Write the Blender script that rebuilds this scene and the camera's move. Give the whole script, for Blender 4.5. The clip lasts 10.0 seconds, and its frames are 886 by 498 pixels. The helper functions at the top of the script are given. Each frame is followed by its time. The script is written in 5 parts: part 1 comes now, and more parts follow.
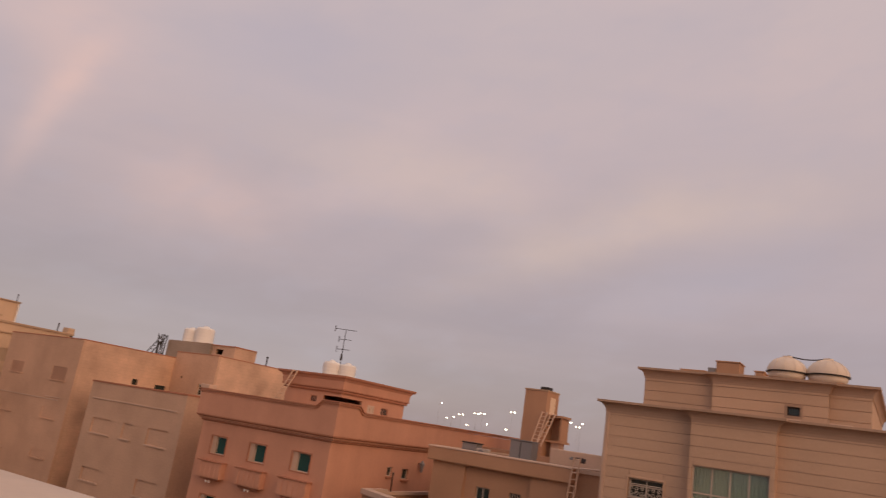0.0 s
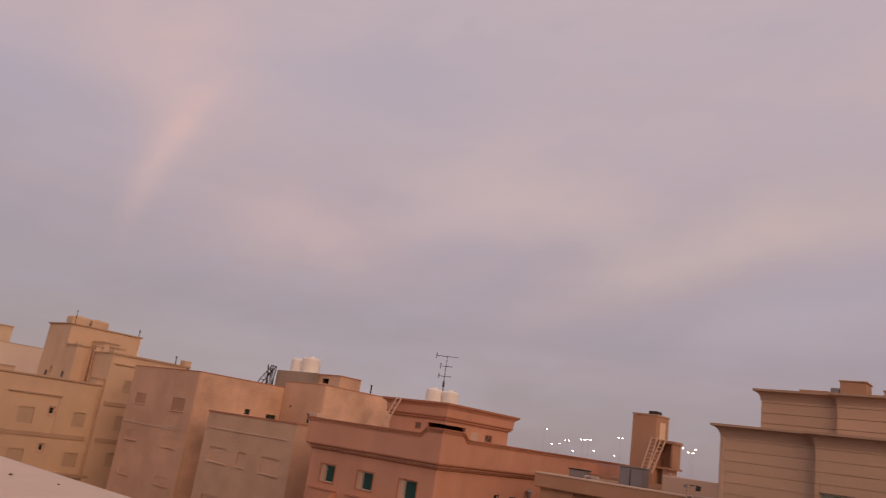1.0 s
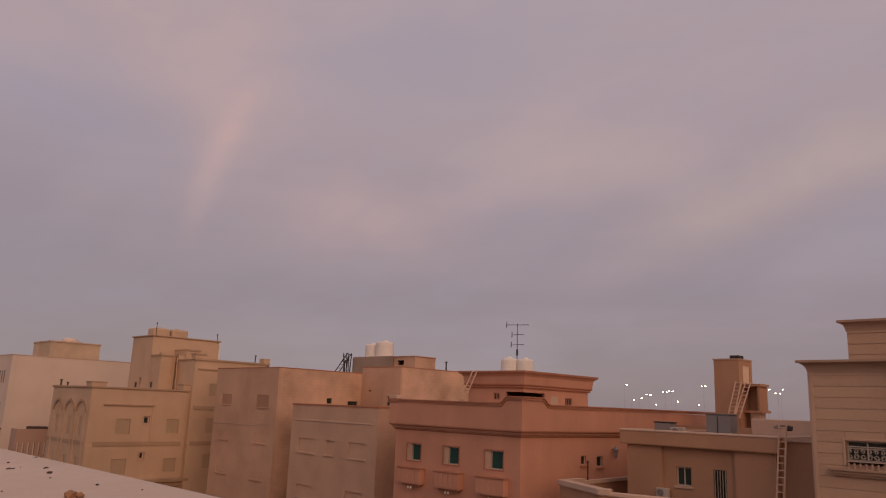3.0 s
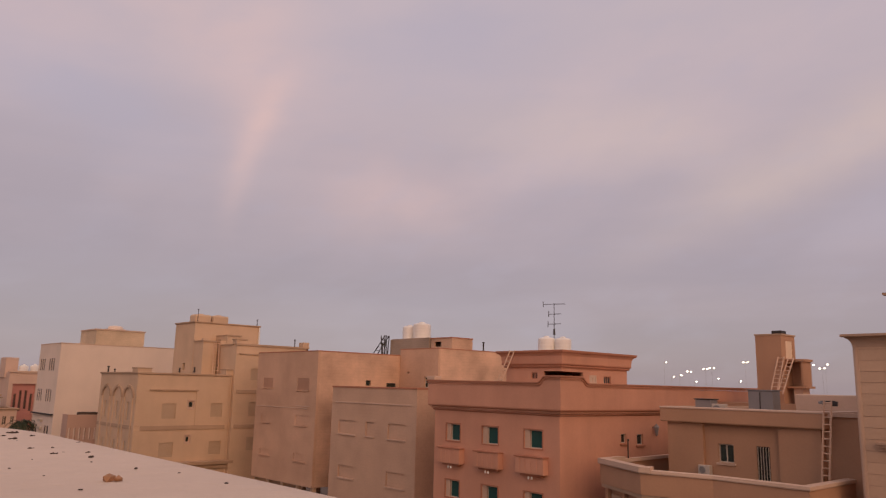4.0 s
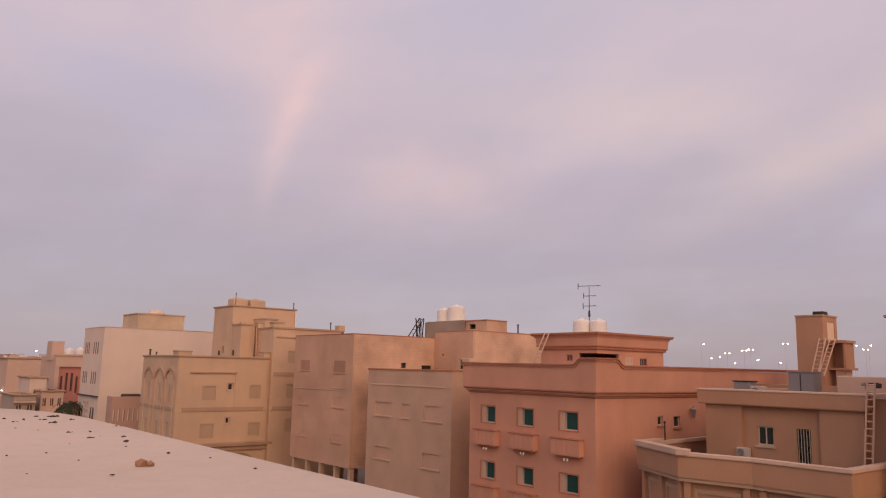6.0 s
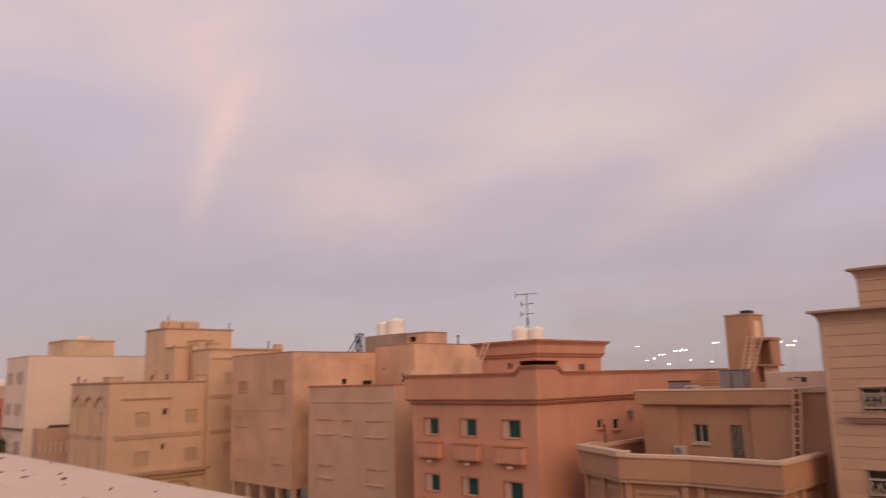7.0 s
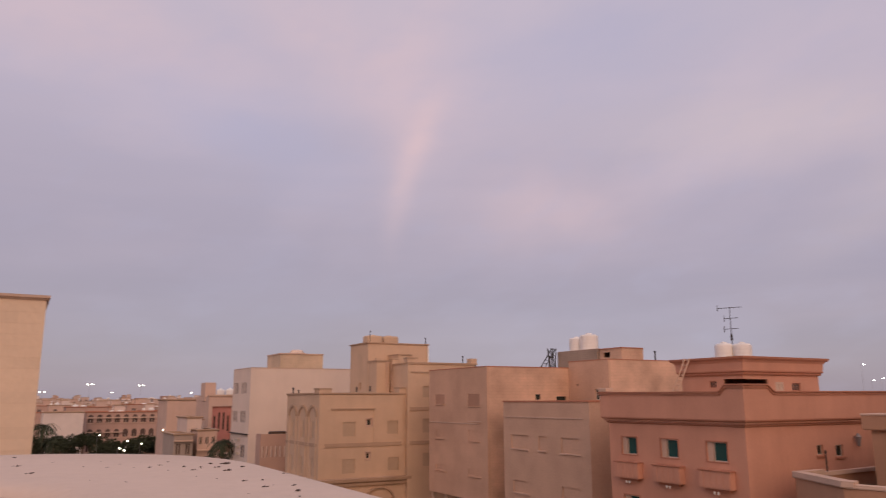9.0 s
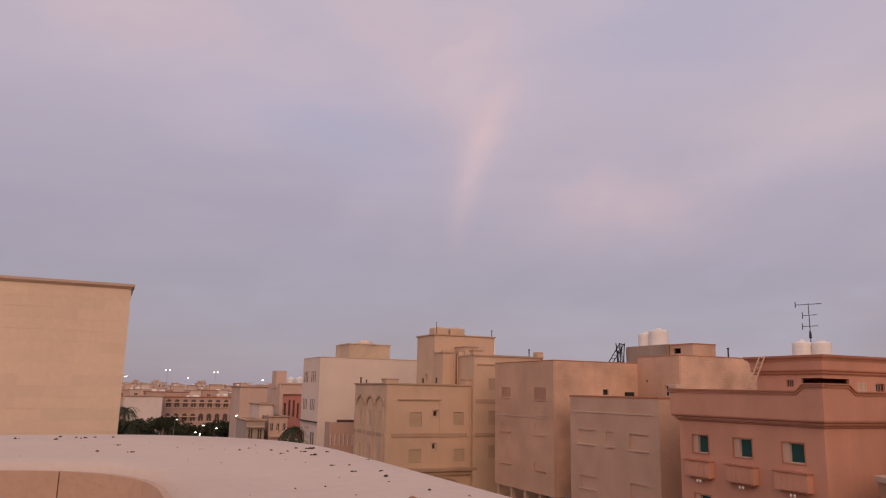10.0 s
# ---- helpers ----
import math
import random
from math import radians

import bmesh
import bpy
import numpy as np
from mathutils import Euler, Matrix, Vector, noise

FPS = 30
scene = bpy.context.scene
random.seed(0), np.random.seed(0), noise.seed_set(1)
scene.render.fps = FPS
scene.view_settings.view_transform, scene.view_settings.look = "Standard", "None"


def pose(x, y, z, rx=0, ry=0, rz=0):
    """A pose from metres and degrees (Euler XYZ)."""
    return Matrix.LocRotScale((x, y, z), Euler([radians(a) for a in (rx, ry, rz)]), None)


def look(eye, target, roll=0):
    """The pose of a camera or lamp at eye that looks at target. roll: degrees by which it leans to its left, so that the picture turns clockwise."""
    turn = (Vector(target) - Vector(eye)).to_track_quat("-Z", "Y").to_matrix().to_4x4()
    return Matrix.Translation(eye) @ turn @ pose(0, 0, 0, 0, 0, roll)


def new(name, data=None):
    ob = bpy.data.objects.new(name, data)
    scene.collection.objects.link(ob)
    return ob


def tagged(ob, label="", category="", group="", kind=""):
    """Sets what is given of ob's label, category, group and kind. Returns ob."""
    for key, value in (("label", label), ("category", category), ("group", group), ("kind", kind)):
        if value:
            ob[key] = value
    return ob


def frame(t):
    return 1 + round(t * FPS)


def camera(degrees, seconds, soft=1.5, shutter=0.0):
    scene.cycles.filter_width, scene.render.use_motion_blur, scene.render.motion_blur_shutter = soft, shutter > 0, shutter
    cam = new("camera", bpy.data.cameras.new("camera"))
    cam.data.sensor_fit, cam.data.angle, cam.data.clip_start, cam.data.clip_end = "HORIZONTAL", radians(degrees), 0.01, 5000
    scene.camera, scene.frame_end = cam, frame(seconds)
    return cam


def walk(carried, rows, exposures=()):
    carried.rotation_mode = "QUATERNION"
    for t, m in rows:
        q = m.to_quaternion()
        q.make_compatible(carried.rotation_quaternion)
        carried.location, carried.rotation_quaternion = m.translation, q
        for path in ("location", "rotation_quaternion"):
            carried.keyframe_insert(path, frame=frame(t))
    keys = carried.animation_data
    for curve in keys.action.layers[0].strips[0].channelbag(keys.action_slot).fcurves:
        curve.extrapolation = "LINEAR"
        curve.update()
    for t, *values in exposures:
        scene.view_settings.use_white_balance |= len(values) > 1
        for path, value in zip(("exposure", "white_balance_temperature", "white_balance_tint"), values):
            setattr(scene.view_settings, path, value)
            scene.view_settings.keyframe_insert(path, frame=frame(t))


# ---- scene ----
cam = camera(61.35, 10.0, 1.2, 0.4)
PATH = [
    (0, pose(0, 0.040, 12.955, 103.82, -8.58, 30.94)),
    (0.5, pose(0, 0.040, 12.955, 104.13, -7.99, 35.22)),
    (1, pose(0, 0.040, 12.955, 104.61, -8.21, 38.80)),
    (1.5, pose(0, 0.052, 12.955, 105.15, -5.72, 43.03)),
    (2, pose(0, 0.064, 12.955, 105.09, -3.33, 47.16)),
    (2.5, pose(0, 0.075, 12.955, 103.03, -2.45, 45.15)),
    (2.7, pose(0, 0.080, 12.955, 102.53, -2.47, 44.67)),
    (4, pose(0, 0.112, 12.955, 100.50, -1.33, 47.77)),
    (4.5, pose(0, 0.125, 12.955, 100.60, -1.78, 49.42)),
    (5, pose(0, 0.137, 12.955, 100.65, -1.78, 49.73)),
    (5.5, pose(0, 0.150, 12.955, 100.37, -1.61, 50.39)),
    (5.7, pose(0, 0.145, 12.958, 99.45, -1.43, 50.60)),
    (6.8, pose(0, 0.118, 12.975, 99.31, -0.06, 48.73)),
    (7, pose(0, 0.113, 12.977, 100.05, 1.44, 45.99)),
    (7.5, pose(0, 0.100, 12.985, 99.85, 3.18, 41.45)),
    (8, pose(0, 0.088, 12.992, 100.53, 2.63, 45.91)),
    (8.5, pose(0, 0.077, 12.998, 101.28, 1.25, 55.14)),
    (9, pose(0, 0.065, 13.005, 101.39, 0.22, 60.48)),
    (9.5, pose(0, 0.033, 13.002, 101.23, -0.68, 64.56)),
    (10, pose(0, 0.000, 13.000, 100.78, -1.08, 65.40)),
]
# seconds, stops, kelvin, tint
EXPOSURES = [
    (0.0, 0.05, 7700, 6), (0.5, -0.06, 7600, 10), (1.0, -0.08, 7450, 10), (1.5, -0.15, 7400, 11), (2.0, -0.28, 7500, 12), (2.5, -0.47, 7500, 12),
    (2.7, -0.5, 7500, 12), (3.8, 0.02, 7300, 9), (4.5, 0.02, 7300, 8), (5.0, 0.1, 7100, 9), (5.5, 0.19, 6900, 9),
    (7.0, 0.28, 7400, 8), (7.5, 0.25, 7100, 7), (8.0, 0.25, 7000, 8), (8.5, 0.22, 6950, 10), (9.0, 0.1, 6550, 9), (9.5, 0.02, 6500, 8), (10.0, 0.03, 6600, 8),
]
walk(cam, PATH, EXPOSURES)

# ---------------------------------------------------------------- world and light
SKY = 0.92


def build_world():
    w = bpy.data.worlds.new("dusk_sky")
    scene.world = w
    w.use_nodes = True
    nt = w.node_tree
    nt.nodes.clear()
    N, L = nt.nodes.new, nt.links.new

    def math_(op, a, b=None, c=None, clamp=False):
        n = N("ShaderNodeMath")
        n.operation, n.use_clamp = op, clamp
        for i, v in enumerate((a, b, c)):
            if v is None:
                continue
            if isinstance(v, (int, float)):
                n.inputs[i].default_value = v
            else:
                L(v, n.inputs[i])
        return n.outputs[0]

    def mix(f, a, b):
        n = N("ShaderNodeMix")
        n.data_type = "RGBA"
        for k, v in ((0, f), (6, a), (7, b)):
            if isinstance(v, tuple):
                n.inputs[k].default_value = (*v, 1)
            elif isinstance(v, (int, float)):
                n.inputs[k].default_value = v
            else:
                L(v, n.inputs[k])
        return n.outputs[2]

    tc = N("ShaderNodeTexCoord")
    sep = N("ShaderNodeSeparateXYZ")
    L(tc.outputs["Generated"], sep.inputs[0])
    x, y, z = sep.outputs
    az = math_("MULTIPLY", math_("ARCTAN2", math_("MULTIPLY", x, -1.0), y), 57.29578)
    el = math_("MULTIPLY", math_("ARCSINE", z), 57.29578)

    def noise_(sx, sy, shear, scale, detail, off):
        c = N("ShaderNodeCombineXYZ")
        a2 = math_("ADD", math_("MULTIPLY", az, sx), math_("MULTIPLY", el, shear * sx))
        L(a2, c.inputs[0])
        L(math_("MULTIPLY", el, sy), c.inputs[1])
        c.inputs[2].default_value = off
        n = N("ShaderNodeTexNoise")
        n.inputs["Scale"].default_value = scale
        n.inputs["Detail"].default_value = detail
        n.inputs["Roughness"].default_value = 0.5
        L(c.outputs[0], n.inputs["Vector"])
        return n.outputs["Fac"]

    warp = math_("SUBTRACT", noise_(1, 1, 0, 0.09, 3, 3.0), 0.5)
    fine = noise_(1, 1.5, 0.3, 0.22, 4, 7.0)

    def wisp(a0, e0, half_len, half_wid, turn, bend=0.0):
        """A soft streak of cloud centred at a0, e0, turned from the level by turn degrees."""
        ct, st = math.cos(radians(turn)), math.sin(radians(turn))
        da = math_("ADD", math_("MULTIPLY", math_("SUBTRACT", az, a0), -math.cos(radians(e0))), math_("MULTIPLY", warp, 4.0))
        de = math_("ADD", math_("SUBTRACT", el, e0), math_("MULTIPLY", warp, 5.0))
        u = math_("ADD", math_("MULTIPLY", da, ct / half_len), math_("MULTIPLY", de, st / half_len))
        v = math_("ADD", math_("MULTIPLY", da, -st / half_wid), math_("MULTIPLY", de, ct / half_wid))
        v = math_("ADD", v, math_("MULTIPLY", math_("MULTIPLY", u, u), bend))
        r2 = math_("ADD", math_("MULTIPLY", u, u), math_("MULTIPLY", v, v))
        g = math_("POWER", 2.718, math_("MULTIPLY", r2, -1.0))
        return math_("MULTIPLY", g, math_("ADD", math_("MULTIPLY", fine, 1.0), 0.5))

    ramp = N("ShaderNodeValToRGB")
    L(math_("DIVIDE", el, 45.0, clamp=True), ramp.inputs[0])
    cr = ramp.color_ramp
    cr.elements[0].position, cr.elements[0].color = 0.0, (*HORIZON, 1)
    cr.elements[1].position, cr.elements[1].color = 1.0, (*ZENITH, 1)
    e = cr.elements.new(0.2)
    e.color = (*LOW, 1)
    e = cr.elements.new(0.5)
    e.color = (*MID, 1)
    base = ramp.outputs[0]
    # blue-grey gaps and pale veils
    veil = noise_(0.8, 1.5, 0.7, 0.055, 5, 1.0)
    veil = math_("MULTIPLY", math_("SUBTRACT", veil, 0.46), 3.2, clamp=True)
    up = math_("DIVIDE", math_("SUBTRACT", el, 5.0), 12.0, clamp=True)
    col = mix(math_("MULTIPLY", math_("MULTIPLY", veil, up), 0.55), base, VEIL)
    gap = noise_(0.7, 1.6, 0.5, 0.06, 4, 11.0)
    gap = math_("MULTIPLY", math_("SUBTRACT", gap, 0.52), 4.0, clamp=True)
    col = mix(math_("MULTIPLY", gap, 0.40), col, GAP)
    for a0, e0, hl, hw, turn, bend, k, tint in WISPS:
        col = mix(math_("MULTIPLY", wisp(a0, e0, hl, hw, turn, bend), k, clamp=True), col, tint)
    # thin level striations, and the duskier low sky away from the light
    stria = noise_(0.35, 2.6, 0.5, 0.16, 6, 21.0)
    col = mix(math_("MULTIPLY", math_("SUBTRACT", stria, 0.42, clamp=True), 0.30, clamp=True), col, VEIL)
    puff = noise_(0.9, 1.7, 0.6, 0.30, 6, 33.0)
    col = mix(math_("MULTIPLY", math_("SUBTRACT", puff, 0.50, clamp=True), 0.7, clamp=True), col, GAP)
    side = math_("DIVIDE", math_("SUBTRACT", az, 42.0), 28.0, clamp=True)
    low = math_("SUBTRACT", 1.0, math_("DIVIDE", math_("SUBTRACT", el, 6.0), 16.0, clamp=True))
    col = mix(math_("MULTIPLY", math_("MULTIPLY", side, low), 0.30), col, HORIZON)
    bg = N("ShaderNodeBackground")
    L(col, bg.inputs[0])
    bg.inputs[1].default_value = SKY
    sky = N("ShaderNodeTexSky")
    sky.sky_type, sky.sun_disc = "NISHITA", False
    sky.sun_elevation, sky.sun_rotation = radians(SUN_EL), radians(SUN_ROT)
    bg2 = N("ShaderNodeBackground")
    L(sky.outputs[0], bg2.inputs[0])
    bg2.inputs[1].default_value = 0.01
    add = N("ShaderNodeAddShader")
    L(bg.outputs[0], add.inputs[0])
    L(bg2.outputs[0], add.inputs[1])
    out = N("ShaderNodeOutputWorld")
    L(add.outputs[0], out.inputs[0])


def lin(r, g, b):
    return tuple((c / 255 / 12.92) if c < 10 else ((c / 255 + 0.055) / 1.055) ** 2.4 for c in (r, g, b))


HORIZON, LOW, MID, ZENITH = lin(152, 139, 153), lin(164, 152, 169), lin(187, 174, 190), lin(202, 190, 204)
VEIL, GAP = lin(212, 189, 198), lin(176, 170, 194)
PINK, PEACH = lin(222, 189, 191), lin(216, 193, 190)
# streaks of cloud: azimuth, elevation, half length, half width, turn, bend, strength, tint
WISPS = [
    (63.0, 18.3, 5.0, 1.0, 70, 0.35, 0.66, PINK),
    (62.6, 20.5, 3.6, 2.2, 70, 0.0, 0.22, PINK),
    (68.5, 27.0, 11.0, 3.2, -38, 0.0, 0.32, PINK),
    (62.0, 28.0, 7.0, 2.6, 80, 0.0, 0.25, PINK),
    (52.4, 13.6, 6.2, 2.9, -6, 0.0, 0.42, PINK),
    (36.0, 18.8, 11.0, 2.6, -8, 0.3, 0.28, PEACH),
    (22.0, 15.8, 10.0, 2.0, 26, -0.1, 0.36, PEACH),
    (12.0, 18.4, 9.0, 2.4, 10, 0.0, 0.35, PEACH),
    (88.0, 25.5, 12.0, 3.0, -8, 0.0, 0.35, PINK),
    (77.5, 19.8, 7.0, 3.0, -10, 0.0, 0.55, GAP),
    (48.5, 26.0, 8.0, 3.0, 5, 0.0, 0.55, GAP),
    (12.5, 13.0, 9.0, 2.2, 20, 0.0, 0.40, GAP),
    (70.0, 17.5, 5.0, 2.5, 0, 0.0, 0.35, GAP),
]
SUN_EL, SUN_ROT = 24.0, 114.0
build_world()
sun = new("sun", bpy.data.lights.new("sun", "SUN"))
sun.data.energy, sun.data.angle, sun.data.color = 1.12, radians(55), (1.0, 0.59, 0.35)
sun.matrix_world = look((0, 0, 60), (-60 * math.sin(radians(SUN_ROT)), -60 * math.cos(radians(SUN_ROT)), 60 - 60 * math.tan(radians(SUN_EL))))


# ---------------------------------------------------------------- materials
def material(name, color, rough=0.9, metal=0.0, var=0.12, grain=0.06, scale=1.0, bump=0.25, streak=0.0, joints=None, spec=0.3, piece=0.0, trans=0.0, emit=None, soft=1.0):
    """A surface with blotches, grain, relief, run-off streaks and, where given, fine joints (width, height) in metres."""
    m = bpy.data.materials.new(name)
    m.use_nodes = True
    nt = m.node_tree
    N, L = nt.nodes.new, nt.links.new
    b = nt.nodes["Principled BSDF"]
    b.inputs["Roughness"].default_value, b.inputs["Metallic"].default_value = rough, metal
    b.inputs["Specular IOR Level"].default_value = spec
    b.inputs["Transmission Weight"].default_value = trans
    tc = N("ShaderNodeTexCoord")
    geo = N("ShaderNodeNewGeometry")

    def noise_(sc, det, stretch=None):
        n = N("ShaderNodeTexNoise")
        n.inputs["Scale"].default_value, n.inputs["Detail"].default_value = sc, det
        if stretch:
            mp = N("ShaderNodeMapping")
            mp.inputs["Scale"].default_value = stretch
            L(geo.outputs["Position"], mp.inputs[0])
            L(mp.outputs[0], n.inputs["Vector"])
        else:
            L(geo.outputs["Position"], n.inputs["Vector"])
        return n.outputs["Fac"]

    def centred(sock, amp):
        n = N("ShaderNodeMath")
        n.operation = "MULTIPLY_ADD"
        L(sock, n.inputs[0])
        n.inputs[1].default_value, n.inputs[2].default_value = 2 * amp, 1 - amp
        return n.outputs[0]

    def times(a, c):
        n = N("ShaderNodeMath")
        n.operation = "MULTIPLY"
        L(a, n.inputs[0])
        L(c, n.inputs[1])
        return n.outputs[0]

    big, small = noise_(0.35 * scale, 5), noise_(9 * scale, 6)
    v = times(centred(big, var * 1.6), centred(small, grain))
    if streak:
        v = times(v, centred(noise_(1.0, 3, (0.8, 0.8, 0.07)), streak * 0.7))
    if piece:
        oi = N("ShaderNodeObjectInfo")
        v = times(v, centred(oi.outputs["Random"], piece))
    height = small
    if joints:
        br = N("ShaderNodeTexBrick")
        br.inputs["Scale"].default_value = 1.0
        br.inputs["Brick Width"].default_value, br.inputs["Row Height"].default_value = joints
        br.inputs["Mortar Size"].default_value = 0.012
        br.inputs["Color1"].default_value, br.inputs["Color2"].default_value = (1.0 + 0.01 * soft,) * 3 + (1,), (1.0 - 0.03 * soft,) * 3 + (1,)
        br.inputs["Mortar"].default_value = (*(1.0 - 0.11 * soft,) * 3, 1)
        sp, cm, ad = N("ShaderNodeSeparateXYZ"), N("ShaderNodeCombineXYZ"), N("ShaderNodeMath")
        L(geo.outputs["Position"], sp.inputs[0])
        L(sp.outputs[0], ad.inputs[0])
        L(sp.outputs[1], ad.inputs[1])
        L(ad.outputs[0], cm.inputs[0])
        L(sp.outputs[2], cm.inputs[1])
        L(cm.outputs[0], br.inputs["Vector"])
        bw = N("ShaderNodeRGBToBW")
        L(br.outputs["Color"], bw.inputs[0])
        v = times(v, bw.outputs[0])
    mx = N("ShaderNodeVectorMath")
    mx.operation = "SCALE"
    mx.inputs[0].default_value = color
    L(v, mx.inputs["Scale"])
    L(mx.outputs[0], b.inputs["Base Color"])
    if bump:
        bp = N("ShaderNodeBump")
        bp.inputs["Strength"].default_value, bp.inputs["Distance"].default_value = bump, 0.02
        L(height, bp.inputs["Height"])
        L(bp.outputs[0], b.inputs["Normal"])
    if emit:
        b.inputs["Emission Color"].default_value, b.inputs["Emission Strength"].default_value = (*emit[0], 1), emit[1]
    return m


M_ORANGE = material("terracotta_render", (0.60, 0.307, 0.208), streak=0.16, var=0.12)
# trim darkened below its render, so shadow lines are partly in the colour
M_ORANGE_TRIM = material("terracotta_shade_trim", (0.45, 0.20, 0.125), streak=0.12)
M_GREY = material("pinkish_block_cladding", (0.575, 0.38, 0.27), joints=(0.6, 0.25), streak=0.06, var=0.15, grain=0.14, soft=0.25)
M_BROWN = material("rosy_block_cladding", (0.58, 0.365, 0.252), joints=(0.6, 0.25), streak=0.06, var=0.17, grain=0.14, soft=0.25)
M_SAND = material("sand_stone_blocks", (0.62, 0.40, 0.28), joints=(0.9, 0.28), var=0.38, grain=0.13, soft=0.9)
M_YELLOW = material("buff_render", (0.61, 0.43, 0.295), streak=0.10)
M_YELLOW_TRIM = material("buff_trim", (0.46, 0.315, 0.215), streak=0.10)
M_SHUTTER = material("shutter_slats", (0.50, 0.365, 0.255), rough=0.6)
M_WHITE = material("pale_cream_render", (0.74, 0.60, 0.50), streak=0.06, var=0.06)
M_PINK = material("red_pink_render", (0.50, 0.22, 0.18), streak=0.1)
M_BEIGE = material("beige_render", (0.56, 0.40, 0.29), streak=0.1)
M_TERRACE = material("tan_render", (0.465, 0.265, 0.165), streak=0.10)
M_COPING = material("dusty_coping", (0.58, 0.41, 0.31), var=0.16)
M_CREAM = material("cream_stone_cladding", (0.55, 0.37, 0.258), var=0.08, piece=0.05, streak=0.05)
M_CREAM_TRIM = material("cream_stone_moulding", (0.43, 0.285, 0.205), var=0.1, streak=0.1)
M_SLAB = material("honey_stone_slab", (0.77, 0.585, 0.42), var=0.10, piece=0.03, streak=0.05)
M_SLABJOINT = material("stone_joint_mortar", (0.75, 0.567, 0.405))
M_GROOVE = material("groove_mortar", (0.46, 0.31, 0.23))
M_PARAPET = material("whitewashed_plaster", (0.64, 0.50, 0.40), var=0.10, grain=0.05, scale=2.2, bump=0.5)
M_TILE = material("ochre_parapet_tile", (0.54, 0.36, 0.255), var=0.25, grain=0.12, scale=3)
M_ROOF = material("roof_screed", (0.42, 0.31, 0.24), var=0.2)
M_GROUND = material("sandy_ground", (0.16, 0.115, 0.085), var=0.25, scale=0.3)
M_ROAD = material("asphalt", (0.055, 0.05, 0.048), var=0.2)
M_GLASS = material("dark_window_glass", (0.035, 0.06, 0.055), rough=0.08, var=0.0, grain=0.0, bump=0.0, spec=0.6, trans=0.35)
M_CLEAR = material("clear_window_glass", (0.75, 0.85, 0.80), rough=0.05, var=0.0, grain=0.0, bump=0.0, spec=0.5, trans=0.92)
M_TEAL = material("teal_window_glass", (0.016, 0.09, 0.082), rough=0.10, var=0.1, grain=0.0, bump=0.0, spec=0.6, trans=0.2)
M_BUFFSTONE = material("buff_stone_blocks", (0.60, 0.455, 0.32), joints=(0.6, 0.25), var=0.25, grain=0.12, soft=0.8)
M_RAWBLOCK = material("raw_concrete_block", (0.36, 0.275, 0.215), joints=(0.4, 0.2), var=0.25, grain=0.12, soft=1.4)
M_FROSTED = material("pale_frosted_glass", (0.55, 0.42, 0.32), rough=0.4, var=0.1)
# distance haze is put into this glass colour as a lighter brown
M_TOWNGLASS = material("hazed_window_glass", (0.115, 0.075, 0.06), rough=0.35, var=0.2, bump=0.0)
M_FRAME = material("pale_window_frame", (0.55, 0.46, 0.38), rough=0.5)
M_DARKFRAME = material("dark_metal", (0.06, 0.05, 0.045), rough=0.5, metal=0.6)
M_TANK = material("white_plastic_tank", (0.80, 0.76, 0.71), rough=0.5, var=0.08)
M_DOME = material("pale_fibreglass_dome", (0.70, 0.58, 0.47), rough=0.6, var=0.12)
M_METAL = material("galvanised_sheet", (0.30, 0.28, 0.27), rough=0.5, metal=0.5, var=0.2)
M_RUST = material("painted_steel", (0.42, 0.24, 0.16), rough=0.6, var=0.2)
M_UNIT = material("weathered_casing", (0.52, 0.44, 0.37), rough=0.6, var=0.15)
M_LADDER = material("buff_painted_steel", (0.62, 0.42, 0.30), rough=0.6)
M_STONE = material("dark_grit", (0.075, 0.048, 0.034), var=0.3)
# pale grey-beige with the low house's shade mixed into the colour
M_DUSK = material("shaded_grey_beige_render", (0.40, 0.32, 0.265), var=0.15, streak=0.12)
M_PEBBLE = material("rusty_pebble", (0.42, 0.22, 0.12), var=0.4, scale=8)
M_LEAF = material("dusty_foliage", (0.045, 0.055, 0.030), var=0.4, scale=2)
M_TRUNK = material("palm_bark", (0.16, 0.11, 0.07), var=0.3)
M_LAMP = material("lit_lamp_lens", (0.9, 0.85, 0.75), emit=((1.0, 0.86, 0.66), 14.0), var=0, grain=0, bump=0)
# render tones lifted toward pink, so the colour carries the distance haze
M_FAR = [material("far_hazed_render", c, var=0.1, streak=0.1) for c in ((0.58, 0.43, 0.35), (0.66, 0.52, 0.44), (0.50, 0.33, 0.26), (0.72, 0.61, 0.54), (0.60, 0.42, 0.33))]


# ---------------------------------------------------------------- builders
def thing(name, label, category, group="", kind="", at=(0, 0, 0)):
    ob = tagged(new(name), label, category, group, kind)
    ob.location = at
    ob.empty_display_size = 0.5
    return ob


